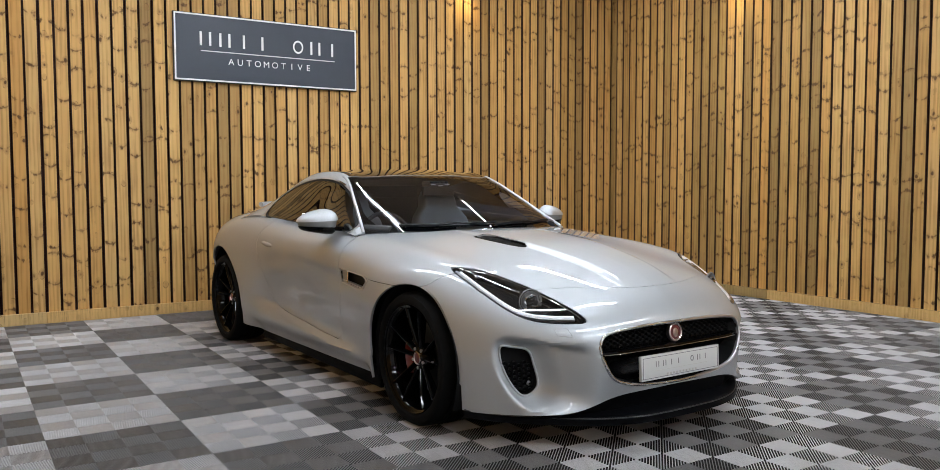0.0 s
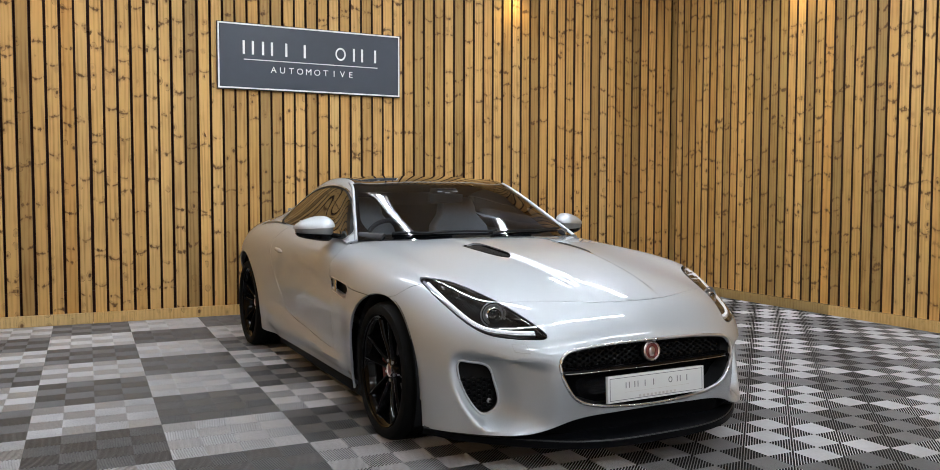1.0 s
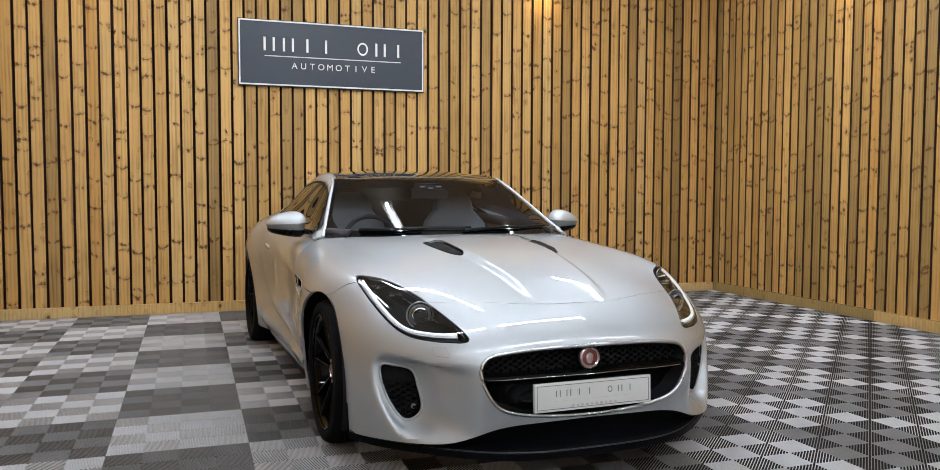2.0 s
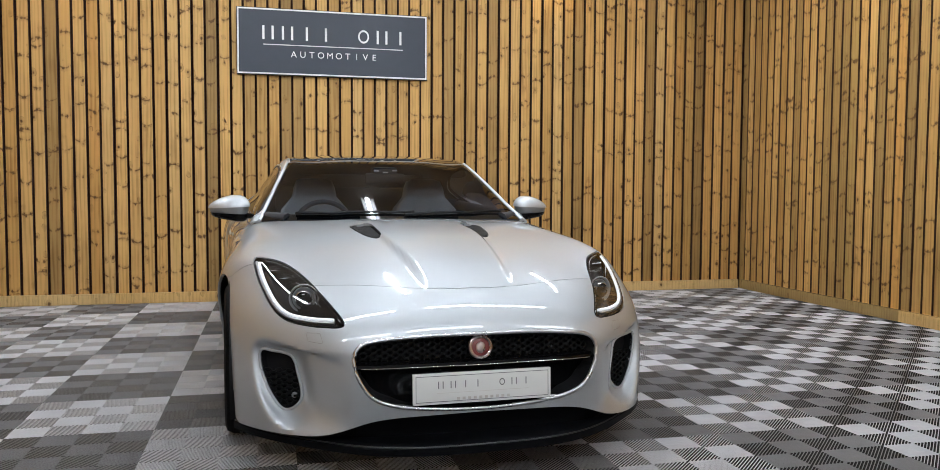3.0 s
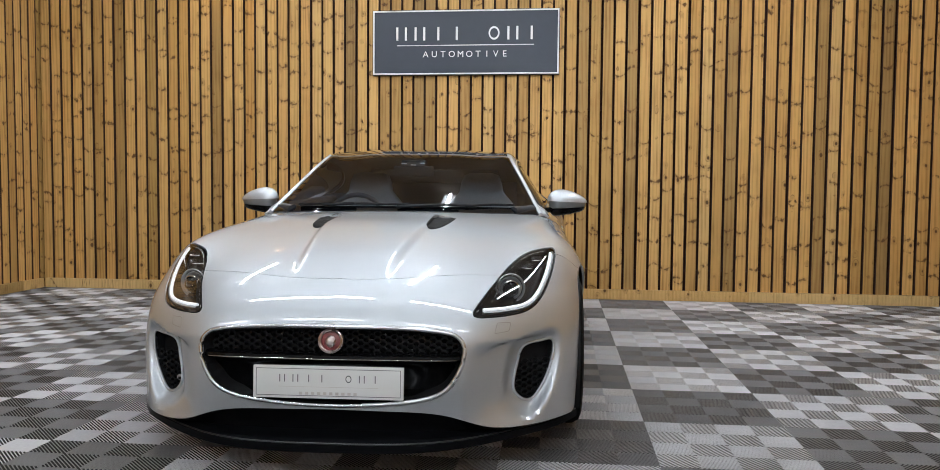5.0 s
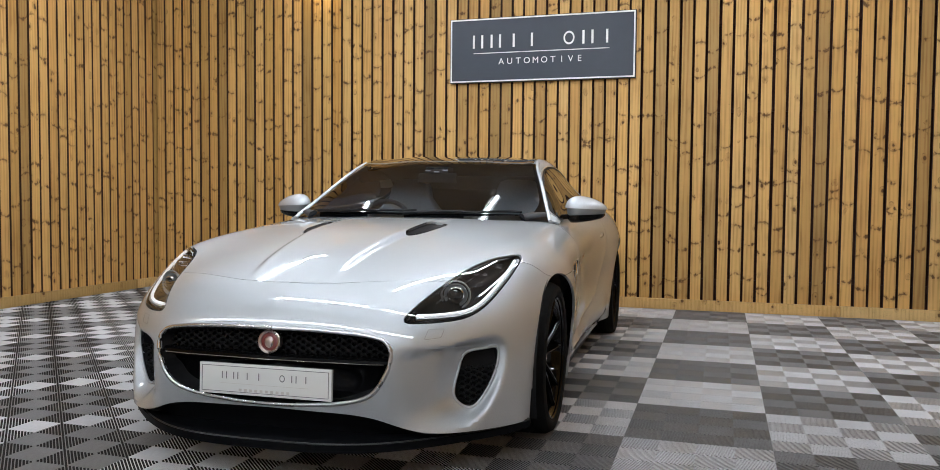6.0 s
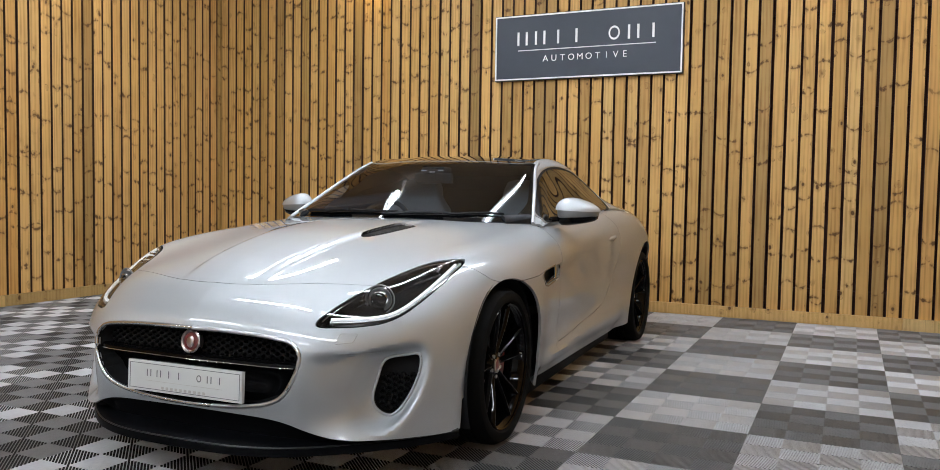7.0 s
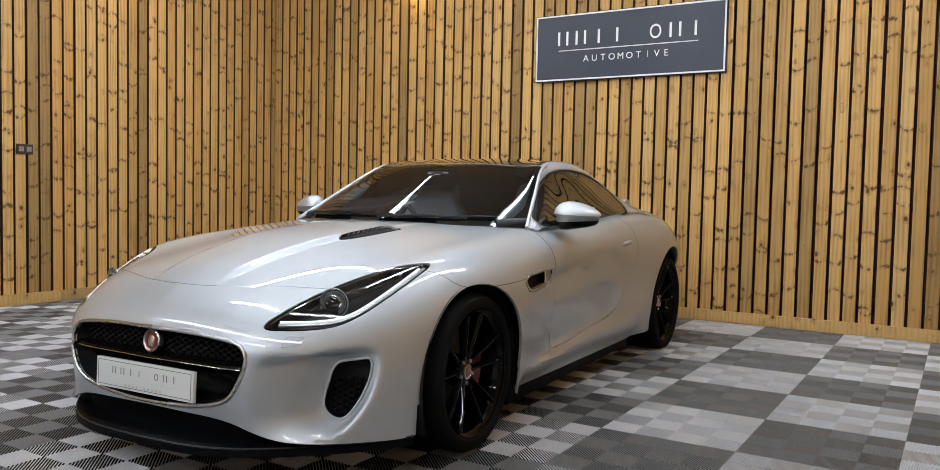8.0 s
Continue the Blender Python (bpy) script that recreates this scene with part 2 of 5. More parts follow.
ROSE_METAL = plain("worn_silver_metal", (0.62, 0.52, 0.50), 0.28, metal=1.0, noise_scale=60.0)
LEATHER = plain("pale_grey_leather", (0.36, 0.36, 0.35), 0.55, noise_scale=90.0, bump=0.15)
TRIM_DARK = plain("dark_cabin_trim", (0.012, 0.014, 0.020), 0.6, noise_scale=60.0, bump=0.1)
WINDSCREEN = glass("tinted_windscreen", (0.52, 0.61, 0.72))
SIDE_GLASS = glass("dark_side_glass", (0.10, 0.10, 0.10))
LENS = glass("clear_lamp_lens", (0.93, 0.94, 0.95))
LAMP_DARK = plain("lamp_bezel_black", (0.006, 0.006, 0.007), 0.25, noise_scale=30.0)
DRL = glow("daylight_strip", (0.9, 0.95, 1.0), 0.62)
SIGN_BLUE = plain("slate_blue_sign_face", (0.033, 0.041, 0.058), 0.55, noise_scale=14.0, vary=0.08)
SIGN_WHITE = plain("white_sign_paint", (0.88, 0.88, 0.87), 0.5, noise_scale=30.0, vary=0.03)
SIGN_EDGE = plain("black_sign_edge", (0.012, 0.012, 0.013), 0.5, noise_scale=30.0)
PLATE_WHITE = plain("white_plate_acrylic", (0.78, 0.78, 0.77), 0.18, coat=0.5, noise_scale=20.0, vary=0.03)
PRINT_GREY = plain("grey_print", (0.16, 0.16, 0.17), 0.4, noise_scale=60.0)
PRINT_PALE = plain("pale_print", (0.56, 0.53, 0.50), 0.4, noise_scale=60.0)
WARM_BULB = glow("warm_bulb", (1.0, 0.72, 0.32), 12.0)
TUBE = glow("lit_tube", (0.905, 0.98, 1.060), 90.0)
FIXTURE = plain("white_fixture_enamel", (0.75, 0.75, 0.75), 0.4, noise_scale=20.0, vary=0.04)
BRASS = plain("dark_bronze_plate", (0.075, 0.048, 0.032), 0.4, metal=0.4, noise_scale=40.0)


# ---- mesh helpers ----
def part(name, bm, mat, parent=None, label="", smooth=None):
    """Links a bmesh as one mesh object under parent."""
    me = bpy.data.meshes.new(name)
    bm.normal_update()
    bm.to_mesh(me)
    bm.free()
    me.materials.append(mat)
    if smooth is not None:
        me.polygons.foreach_set("use_smooth", [True] * len(me.polygons))
        me.set_sharp_from_angle(angle=radians(smooth))
    ob = new(name, me)
    ob.parent = parent
    if label:
        tagged(ob, label)
    return ob


def empty(name, m, label, category, group="", kind=""):
    ob = new(name)
    ob.matrix_basis = m
    return tagged(ob, label, category, group, kind)


def add_box(bm, lo, hi, bevel=0.0, m=None):
    made = bmesh.ops.create_cube(bm, size=1.0)["verts"]
    for v in made:
        v.co = Vector([(a + b) / 2 + c * (b - a) for a, b, c in zip(lo, hi, v.co)])
    if bevel:
        edges = list({e for v in made for e in v.link_edges})
        made = bmesh.ops.bevel(bm, geom=edges, offset=bevel, segments=2, affect="EDGES", profile=0.7)["verts"]
    if m:
        bmesh.ops.transform(bm, matrix=m, verts=list({v for v in made}))
    return bm


def box(lo, hi, bevel=0.0, m=None):
    return add_box(bmesh.new(), lo, hi, bevel, m)


def add_grid(bm, rows, close_u=False, close_v=False):
    """Quads over rows of points."""
    vs = [[bm.verts.new(p) for p in r] for r in rows]
    n, k = len(vs), len(vs[0])
    for i in range(n if close_v else n - 1):
        for j in range(k if close_u else k - 1):
            a, b, c, d = vs[i][j], vs[i][(j + 1) % k], vs[(i + 1) % n][(j + 1) % k], vs[(i + 1) % n][j]
            bm.faces.new((a, b, c, d))
    return vs


def lathe(profile, n=48, axis="x"):
    """Turns a profile of (along the axis, radius) round the x axis."""
    bm = bmesh.new()
    rows = [[(a, r * math.cos(2 * math.pi * k / n), r * math.sin(2 * math.pi * k / n)) for k in range(n)] for a, r in profile]
    add_grid(bm, rows, close_u=True)
    bmesh.ops.recalc_face_normals(bm, faces=bm.faces)
    return bm


def tube(points, radius, n=8, closed=False, flat=1.0):
    """A round bar along points; flat squeezes it along its second normal."""
    bm = bmesh.new()
    pts = [Vector(p) for p in points]
    k = len(pts)
    rows = []
    for i, p in enumerate(pts):
        a = pts[(i - 1) % k] if closed or i else p
        b = pts[(i + 1) % k] if closed or i < k - 1 else p
        d = (b - a).normalized()
        up = Vector((0, 0, 1)) if abs(d.z) < 0.95 else Vector((0, 1, 0))
        s = d.cross(up).normalized()
        w = s.cross(d).normalized()
        rows.append([p + radius * (math.cos(q) * s + flat * math.sin(q) * w) for q in (2 * math.pi * j / n for j in range(n))])
    vs = add_grid(bm, rows, close_u=True, close_v=closed)
    if not closed:
        bm.faces.new(vs[0])
        bm.faces.new(vs[-1])
    bmesh.ops.recalc_face_normals(bm, faces=bm.faces)
    return bm


def spline(keys, knots, at):
    """Natural cubic spline through keys (n, ...) at knots, read at the places at."""
    keys = np.asarray(keys, float)
    n = len(knots)
    h = np.diff(knots)
    a = np.zeros((n, n))
    rhs = np.zeros((n,) + keys.shape[1:])
    a[0, 0] = a[-1, -1] = 1
    for i in range(1, n - 1):
        a[i, i - 1], a[i, i], a[i, i + 1] = h[i - 1], 2 * (h[i - 1] + h[i]), h[i]
        rhs[i] = 6 * ((keys[i + 1] - keys[i]) / h[i] - (keys[i] - keys[i - 1]) / h[i - 1])
    m = np.linalg.solve(a, rhs.reshape(n, -1)).reshape(rhs.shape)
    i = np.clip(np.searchsorted(knots, at, side="right") - 1, 0, n - 2)
    shape = (-1,) + (1,) * (keys.ndim - 1)
    hh, t = h[i].reshape(shape), (at - knots[i]).reshape(shape)
    r = hh - t
    return (m[i] * r**3 + m[i + 1] * t**3) / (6 * hh) + (keys[i] / hh - m[i] * hh / 6) * r + (keys[i + 1] / hh - m[i + 1] * hh / 6) * t


def outline(points, n=12):
    """A closed smooth curve through a few corner points (2D), as a polygon."""
    p = np.array(points, float)
    out = []
    for i in range(len(p)):
        a, b, c, d = p[i - 1], p[i], p[(i + 1) % len(p)], p[(i + 2) % len(p)]
        for t in np.linspace(0, 1, n, endpoint=False):
            out.append(0.5 * (2 * b + (c - a) * t + (2 * a - 5 * b + 4 * c - d) * t**2 + (3 * b - a - 3 * c + d) * t**3))
    return np.array(out)


def signed(px, py, poly):
    """Distance of points to a polygon: positive outside, negative inside."""
    a, b = poly, np.roll(poly, -1, axis=0)
    best = np.full(len(px), 1e9)
    inside = np.zeros(len(px), bool)
    for (ax, ay), (bx, by) in zip(a, b):
        dx, dy = bx - ax, by - ay
        t = np.clip(((px - ax) * dx + (py - ay) * dy) / (dx * dx + dy * dy + 1e-12), 0, 1)
        best = np.minimum(best, np.hypot(px - ax - t * dx, py - ay - t * dy))
        cross = ((ay > py) != (by > py)) & (px < (bx - ax) * (py - ay) / (by - ay + 1e-12) + ax)
        inside ^= cross
    return np.where(inside, -best, best)


def to_line(px, py, pts):
    """Distance of points to an open polyline, positive on its left."""
    best, side = np.full(len(px), 1e9), np.ones(len(px))
    for (ax, ay), (bx, by) in zip(pts[:-1], pts[1:]):
        dx, dy = bx - ax, by - ay
        t = np.clip(((px - ax) * dx + (py - ay) * dy) / (dx * dx + dy * dy + 1e-12), 0, 1)
        d = np.hypot(px - ax - t * dx, py - ay - t * dy)
        s = np.sign(dx * (py - ay) - dy * (px - ax))
        near = d < best
        best, side = np.where(near, d, best), np.where(near, s, side)
    return best * side


def clip(patch, value):
    """Cuts a patch (points (n, k), faces) along value = 0 and keeps the side where it is positive."""
    pts, faces = patch
    g = value(pts)
    new_pts, index, cut = [], {}, {}

    def old(i):
        if i not in index:
            index[i] = len(new_pts)
            new_pts.append(pts[i])
        return index[i]

    def between(i, j):
        key = (min(i, j), max(i, j))
        if key not in cut:
            t = g[i] / (g[i] - g[j])
            cut[key] = len(new_pts)
            new_pts.append(pts[i] + t * (pts[j] - pts[i]))
        return cut[key]

    out = []
    for f in faces:
        poly = []
        for i, j in zip(f, f[1:] + f[:1]):
            if g[i] > 0:
                poly.append(old(i))
            if (g[i] > 0) != (g[j] > 0):
                poly.append(between(i, j))
        if len(poly) > 2:
            out.append(tuple(poly))
    return np.array(new_pts).reshape(-1, pts.shape[1]), out


def net(cage, span_rows, span_cols):
    """A smooth patch over a cage of points (rows, columns, 3): points carry x, y, z, column, row."""
    cage = np.array(cage, float)
    kr = np.r_[0, np.cumsum(np.linalg.norm(np.diff(cage, axis=0), axis=2).mean(1))]
    kc = np.r_[0, np.cumsum(np.linalg.norm(np.diff(cage, axis=1), axis=2).mean(0))]

    def places(knots, spans):
        at, num = [], []
        for i, n in enumerate(spans):
            at += list(np.linspace(knots[i], knots[i + 1], n, endpoint=False))
            num += list(i + np.arange(n) / n)
        return np.array(at + [knots[-1]]), np.array(num + [len(spans)])

    ar, nr = places(kr, span_rows)
    ac, nc = places(kc, span_cols)
    grid = spline(cage, kr, ar)
    grid = np.swapaxes(spline(np.swapaxes(grid, 0, 1), kc, ac), 0, 1)
    grid[:, 0, 0] = 0.0
    r, c = len(ar), len(ac)
    pts = np.concatenate([grid.reshape(-1, 3), np.tile(nc, r)[:, None], np.repeat(nr, c)[:, None]], 1)
    faces = [(i * c + j, i * c + j + 1, (i + 1) * c + j + 1, (i + 1) * c + j) for i in range(r - 1) for j in range(c - 1)]
    return pts, faces


def skin(patch, both=False, mirrored=False, thick=0.012, lift=0.0):
    """A sheet of a patch with turned-in edges. both: joined with its mirror image; mirrored: the image alone."""
    pts, faces = patch
    bm = bmesh.new()
    vs = [bm.verts.new(p[:3]) for p in pts]
    for f in faces:
        try:
            bm.faces.new([vs[i] for i in f])
        except ValueError:
            pass
    if both:
        vs = [bm.verts.new((-p[0], p[1], p[2])) for p in pts]
        for f in faces:
            try:
                bm.faces.new([vs[i] for i in reversed(f)])
            except ValueError:
                pass
    bmesh.ops.remove_doubles(bm, verts=bm.verts, dist=0.0004)
    bmesh.ops.dissolve_degenerate(bm, dist=0.0003, edges=bm.edges)
    loose = [v for v in bm.verts if not v.link_faces]
    bmesh.ops.delete(bm, geom=loose, context="VERTS")
    bm.normal_update()
    if lift:
        for v in list(bm.verts):
            v.co = v.co + v.normal * lift
    if thick:
        rim = [e for e in bm.edges if len(e.link_faces) == 1]
        normal = {v: v.normal.copy() for e in rim for v in e.verts}
        top = {v: bm.verts.new(v.co) for v in normal}
        low = {v: bm.verts.new(v.co - normal[v] * thick) for v in normal}
        for e in rim:
            loop = e.link_loops[0]
            a, b = loop.vert, loop.link_loop_next.vert
            bm.faces.new((top[b], top[a], low[a], low[b]))
    if mirrored:
        for v in bm.verts:
            v.co.x = -v.co.x
        bmesh.ops.reverse_faces(bm, faces=bm.faces)
    return bm


def step(x, a, b):
    """Smooth step from 0 at a to 1 at b."""
    t = np.clip((x - a) / (b - a), 0, 1)
    return t * t * (3 - 2 * t)


def text_mesh(words, height, mat, name, parent, place, spacing=1.0, label=""):
    cu = bpy.data.curves.new(name, "FONT")
    cu.body, cu.size, cu.align_x, cu.align_y = words, height / 0.7, "CENTER", "CENTER"
    cu.space_character, cu.extrude, cu.resolution_u = spacing, 0.001, 3
    tmp = bpy.data.objects.new(name, cu)
    me = bpy.data.meshes.new_from_object(tmp)
    bpy.data.objects.remove(tmp)
    me.materials.append(mat)
    ob = new(name, me)
    ob.parent = parent
    ob.matrix_basis = place
    if label:
        tagged(ob, label)
    return ob


def mark_shapes(kind, x, z, w, h, t, y0, y1):
    """Plain shapes for one sign mark: a hollow ring, two uprights or one."""
    if kind == "ring":
        bm = bmesh.new()
        rows = [[(x + a * w / 2 * math.cos(q), yy, z + a * h / 2 * math.sin(q)) for q in np.linspace(0, 2 * math.pi, 24, endpoint=False)]
                for a, yy in ((0.72, y1), (0.72, y0), (1.0, y0), (1.0, y1))]
        add_grid(bm, rows, close_u=True)
        bmesh.ops.recalc_face_normals(bm, faces=bm.faces)
        return [bm]
    sides = (-1, 1) if kind == "pair" else (0,)
    return [box((x + s * w * 0.4 - t / 2, y0, z - h / 2), (x + s * w * 0.4 + t / 2, y1, z + h / 2)) for s in sides]


MARKS = ("pair", "pair", "one", "one", "", "ring", "pair", "one")


# ---- room ----
WEST, EAST, NORTH, SOUTH, TOP = -4.652, 4.438, 4.432, -8.0, 3.75
BOARD, DEPTH = 0.0950, 0.034

part("ceiling", box((WEST - 0.4, SOUTH - 0.4, TOP), (EAST + 0.4, NORTH + 0.4, TOP + 0.2)), CEILING)
tagged(bpy.data.objects["ceiling"], "tan painted ceiling of the showroom", "ceiling", kind="structure")


def slatted_wall(name, m, length, centres, label):
    """A dark wall with upright pine boards on it; along local x, boards facing local -y."""
    wall = empty(name, m, label, "wall", kind="structure")
    part("backing", box((-0.2, 0.045, -0.1), (length + 0.2, 0.2, TOP)), BACKING, wall)
    for z in (0.25, 1.05, 1.85, 2.65, 3.45):
        part("rail", box((0.0, 0.001, z), (length, 0.045, z + 0.045)), BACKING, wall)
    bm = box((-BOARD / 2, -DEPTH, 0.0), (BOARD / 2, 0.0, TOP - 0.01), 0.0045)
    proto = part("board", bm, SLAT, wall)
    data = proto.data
    data.materials.append(SHADED_SIDE)
    # faces turned to the gaps get the colour that carries their shade
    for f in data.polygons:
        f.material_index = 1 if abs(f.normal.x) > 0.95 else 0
    bpy.data.objects.remove(proto)
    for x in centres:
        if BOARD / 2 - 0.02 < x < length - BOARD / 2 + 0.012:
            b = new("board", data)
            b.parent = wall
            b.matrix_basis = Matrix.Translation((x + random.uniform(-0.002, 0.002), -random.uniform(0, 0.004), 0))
    return wall


def spaced(gap, pitch, before, after):
    """Centres of boards set out on both sides of a joint."""
    return [gap + (k + 0.5) * pitch for k in range(-before, after)]


north_boards = spaced(-1.114, 0.1166, 31, 0) + spaced(-1.114, 0.1151, 0, 17) + spaced(0.843, 0.1177, 0, 31)
wall_north = slatted_wall("wall_north", pose(WEST, NORTH, 0), EAST - WEST, [x - WEST for x in north_boards], "tall wall clad in knotty upright pine boards")
wall_east = slatted_wall("wall_east", pose(EAST, NORTH, 0, 0, 0, -90), NORTH - SOUTH, spaced(2.452, 0.117, 21, 90), "side wall clad in knotty upright pine boards")
wall_west = slatted_wall("wall_west", pose(WEST, SOUTH, 0, 0, 0, 90), NORTH - SOUTH, spaced(9.093, 0.1158, 80, 30), "side wall clad in knotty upright pine boards")
wall_south = part("wall_south", box((WEST - 0.2, SOUTH - 0.2, -0.1), (EAST + 0.2, SOUTH, TOP)), PLASTER)
tagged(wall_south, "plain white painted wall", "wall", kind="structure")


def skirting(name, m, length):
    """Pale timber plinth board in lengths, with butt joints."""
    sk = empty(name, m, "pale pine plinth board along the slatted wall", "baseboard", kind="structure")
    x = 0.0
    while x < length - 0.01:
        w = min(2.4, length - x)
        part("plank", box((x + 0.001, -0.072, 0.002), (x + w - 0.001, -0.033, 0.100), 0.004, pose(0, 0, 0)), SKIRT, sk)
        x += w
    return sk


skirting("baseboard_north", pose(WEST + 0.08, NORTH, 0), EAST - WEST - 0.16)
skirting("baseboard_east", pose(EAST, NORTH - 0.08, 0, 0, 0, -90), NORTH - SOUTH - 0.1)
skirting("baseboard_west", pose(WEST, SOUTH + 0.02, 0, 0, 0, 90), NORTH - SOUTH - 0.1)

# ---- floor of ribbed snap-together tiles ----
TILE, TX, TY = 0.617, 1.82, 2.53
FIELDS, RIBS, RELIEF, SLOPE, SIDE = 4, 9, 0.0031, 0.0023, 0.0025


def half_plane(poly, nx, ny, c):
    """The part of a polygon where nx * x + ny * y < c."""
    out = []
    for (ax, ay), (bx, by) in zip(poly, poly[1:] + poly[:1]):
        ga, gb = nx * ax + ny * ay - c, nx * bx + ny * by - c
        if ga <= 0:
            out.append((ax, ay))
        if (ga < 0) != (gb < 0) and ga != gb:
            t = ga / (ga - gb)
            out.append((ax + t * (bx - ax), ay + t * (by - ay)))
    return out


def ribbed_tile():
    """One tile: four by four fields of slanting ribs, the slant changing from field to field."""
    verts, faces = [], []
    s = TILE / FIELDS
    gap = s / RIBS

    def face(ps):
        faces.append(tuple(range(len(verts), len(verts) + len(ps))))
        verts.extend(ps)

    for i in range(FIELDS):
        for j in range(FIELDS):
            sq = [(i * s, j * s), ((i + 1) * s, j * s), ((i + 1) * s, (j + 1) * s), (i * s, (j + 1) * s)]
            slant = 1 if (i + j) % 2 == 0 else -1
            mid = (i + 0.5) * s - slant * (j + 0.5) * s
            for k in range(-RIBS, RIBS + 1):
                c = mid + (k + 0.5) * gap
                w, v = 0.150 * gap, 0.095 * gap
                p = half_plane(half_plane(sq, 1, -slant, c + v), -1, slant, -(c - v))
                if len(p) > 2:
                    face([(x, y, 0.0) for x, y in p])
                under = half_plane(half_plane(sq, 1, -slant, c + 0.6 * w), -1, slant, -(c - 0.6 * w))
                if len(under) > 2:
                    face([(x, y, -RELIEF) for x, y in reversed(under)])
                for d in (-1, 1):
                    p = half_plane(half_plane(sq, d, -slant * d, d * c + w), -d, slant * d, -(d * c + v))
                    if len(p) < 3:
                        continue
                    off = [d * (x - slant * y - c) for x, y in p]
                    face([(x, y, -SLOPE * (o - v) / (w - v)) for (x, y), o in zip(p, off)])
                    for k1 in range(len(p)):
                        k2 = (k1 + 1) % len(p)
                        if abs(off[k1] - w) < 1e-7 and abs(off[k2] - w) < 1e-7:
                            (ax, ay), (bx, by) = p[k1], p[k2]
                            q = 0.2 * d * w
                            for z0, z1, q0, q1 in ((SLOPE, SIDE, 0, 0), (SIDE, RELIEF, 0, q)):
                                face([(ax - q0, ay + slant * q0, -z0), (ax - q1, ay + slant * q1, -z1), (bx - q1, by + slant * q1, -z1), (bx - q0, by + slant * q0, -z0)])
    me = bpy.data.meshes.new("tile")
    me.from_pydata(verts, [], faces)
    return me


floor = part("floor", box((WEST - 0.2, SOUTH - 0.2, -0.25), (EAST + 0.2, NORTH + 0.2, -0.0165)), SUBFLOOR)
tagged(floor, "showroom floor of ribbed grey and charcoal plastic tiles", "floor", kind="structure")
tile_light, tile_dark = ribbed_tile(), ribbed_tile()
tile_light.materials.append(TILE_LIGHT)
tile_dark.materials.append(TILE_DARK)
for i in range(-12, 6):
    for j in range(-17, 4):
        x, y = TX + i * TILE, TY + j * TILE
        if x + TILE < WEST or x > EAST - 0.02 or y > NORTH - 0.05:
            continue
        t = new("tile", tile_light if (i + j) % 2 == 0 else tile_dark)
        t.parent = floor
        t.location = (x, y, random.uniform(-0.0006, 0.0))

# ---- lamps ----
def batten(m, length):
    """A ceiling batten: white tray with a lit tube under it."""
    b = empty("batten_light", m, "white ceiling batten light with a lit tube, some added as fill", "ceiling light", "ceiling battens")
    part("tray", box((-0.09, -length / 2, 0.0), (0.09, length / 2, 0.06), 0.01), FIXTURE, b)
    for s in (-1, 1):
        lo, hi = sorted((s * 0.082, s * 0.090))
        part("reflector_lip", box((lo, -length / 2, -0.030), (hi, length / 2, 0.002)), FIXTURE, b)
    bm = lathe([(-length / 2 + 0.03, 0.001), (-length / 2 + 0.03, 0.024), (length / 2 - 0.03, 0.024), (length / 2 - 0.03, 0.001)], 12)
    bmesh.ops.transform(bm, matrix=pose(0, 0, -0.03, 0, 0, 90), verts=bm.verts)
    part("tube", bm, TUBE, b)
    return b


first = batten(pose(0.05, 1.66, TOP - 0.065), 2.6)
second = batten(pose(-2.22, 1.92, TOP - 0.065), 2.6)
copy_thing(second, pose(2.22, 1.92, TOP - 0.065))
cross = batten(pose(-1.0, -0.9, TOP - 0.065, 0, 0, 90), 1.7)
# rows at y -4.2 and -6.4 are unseen fill added for the car's front
for x, y in ((1.05, -0.9), (-1.0, -4.2), (1.05, -4.2), (-3.2, -4.2), (3.2, -4.2), (-1.0, -6.4), (1.05, -6.4)):
    copy_thing(cross, pose(x, y, TOP - 0.065, 0, 0, 90))

def wall_spot(m):
    """A warm spotlight on a short arm at the head of the boards, shining down them (local -y)."""
    b = empty("wall_spotlight", m, "small black warm spotlight washing the pine boards", "spotlight", "wall spotlights")
    part("base", box((-0.04, -0.012, -0.04), (0.04, 0.0, 0.04), 0.004), SATIN_BLACK, b)
    part("arm", tube([(0, -0.01, 0), (0, -0.07, 0.01), (0, -0.12, -0.01)], 0.009, 8), SATIN_BLACK, b, "", 60)
    bm = lathe([(-0.05, 0.001), (-0.05, 0.026), (-0.01, 0.032), (0.05, 0.036), (0.05, 0.032), (0.02, 0.030)], 20)
    bmesh.ops.transform(bm, matrix=pose(0, -0.13, -0.03, 0, 90, 0), verts=bm.verts)
    part("can", bm, SATIN_BLACK, b, "", 40)
    bm = lathe([(0.020, 0.0005), (0.020, 0.030)], 20)
    bmesh.ops.transform(bm, matrix=pose(0, -0.13, -0.03, 0, 90, 0), verts=bm.verts)
    part("bulb", bm, WARM_BULB, b, "lit warm bulb")
    lamp = bpy.data.lights.new("warm_spot", "SPOT")
    lamp.energy, lamp.color, lamp.spot_size, lamp.spot_blend, lamp.shadow_soft_size = 12.0, (1.0, 0.76, 0.36), radians(110), 0.9, 0.025
    ob = new("warm_spot", lamp)
    ob.parent = b
    ob.matrix_basis = pose(0, -0.13, -0.09, 12, 0, 0)


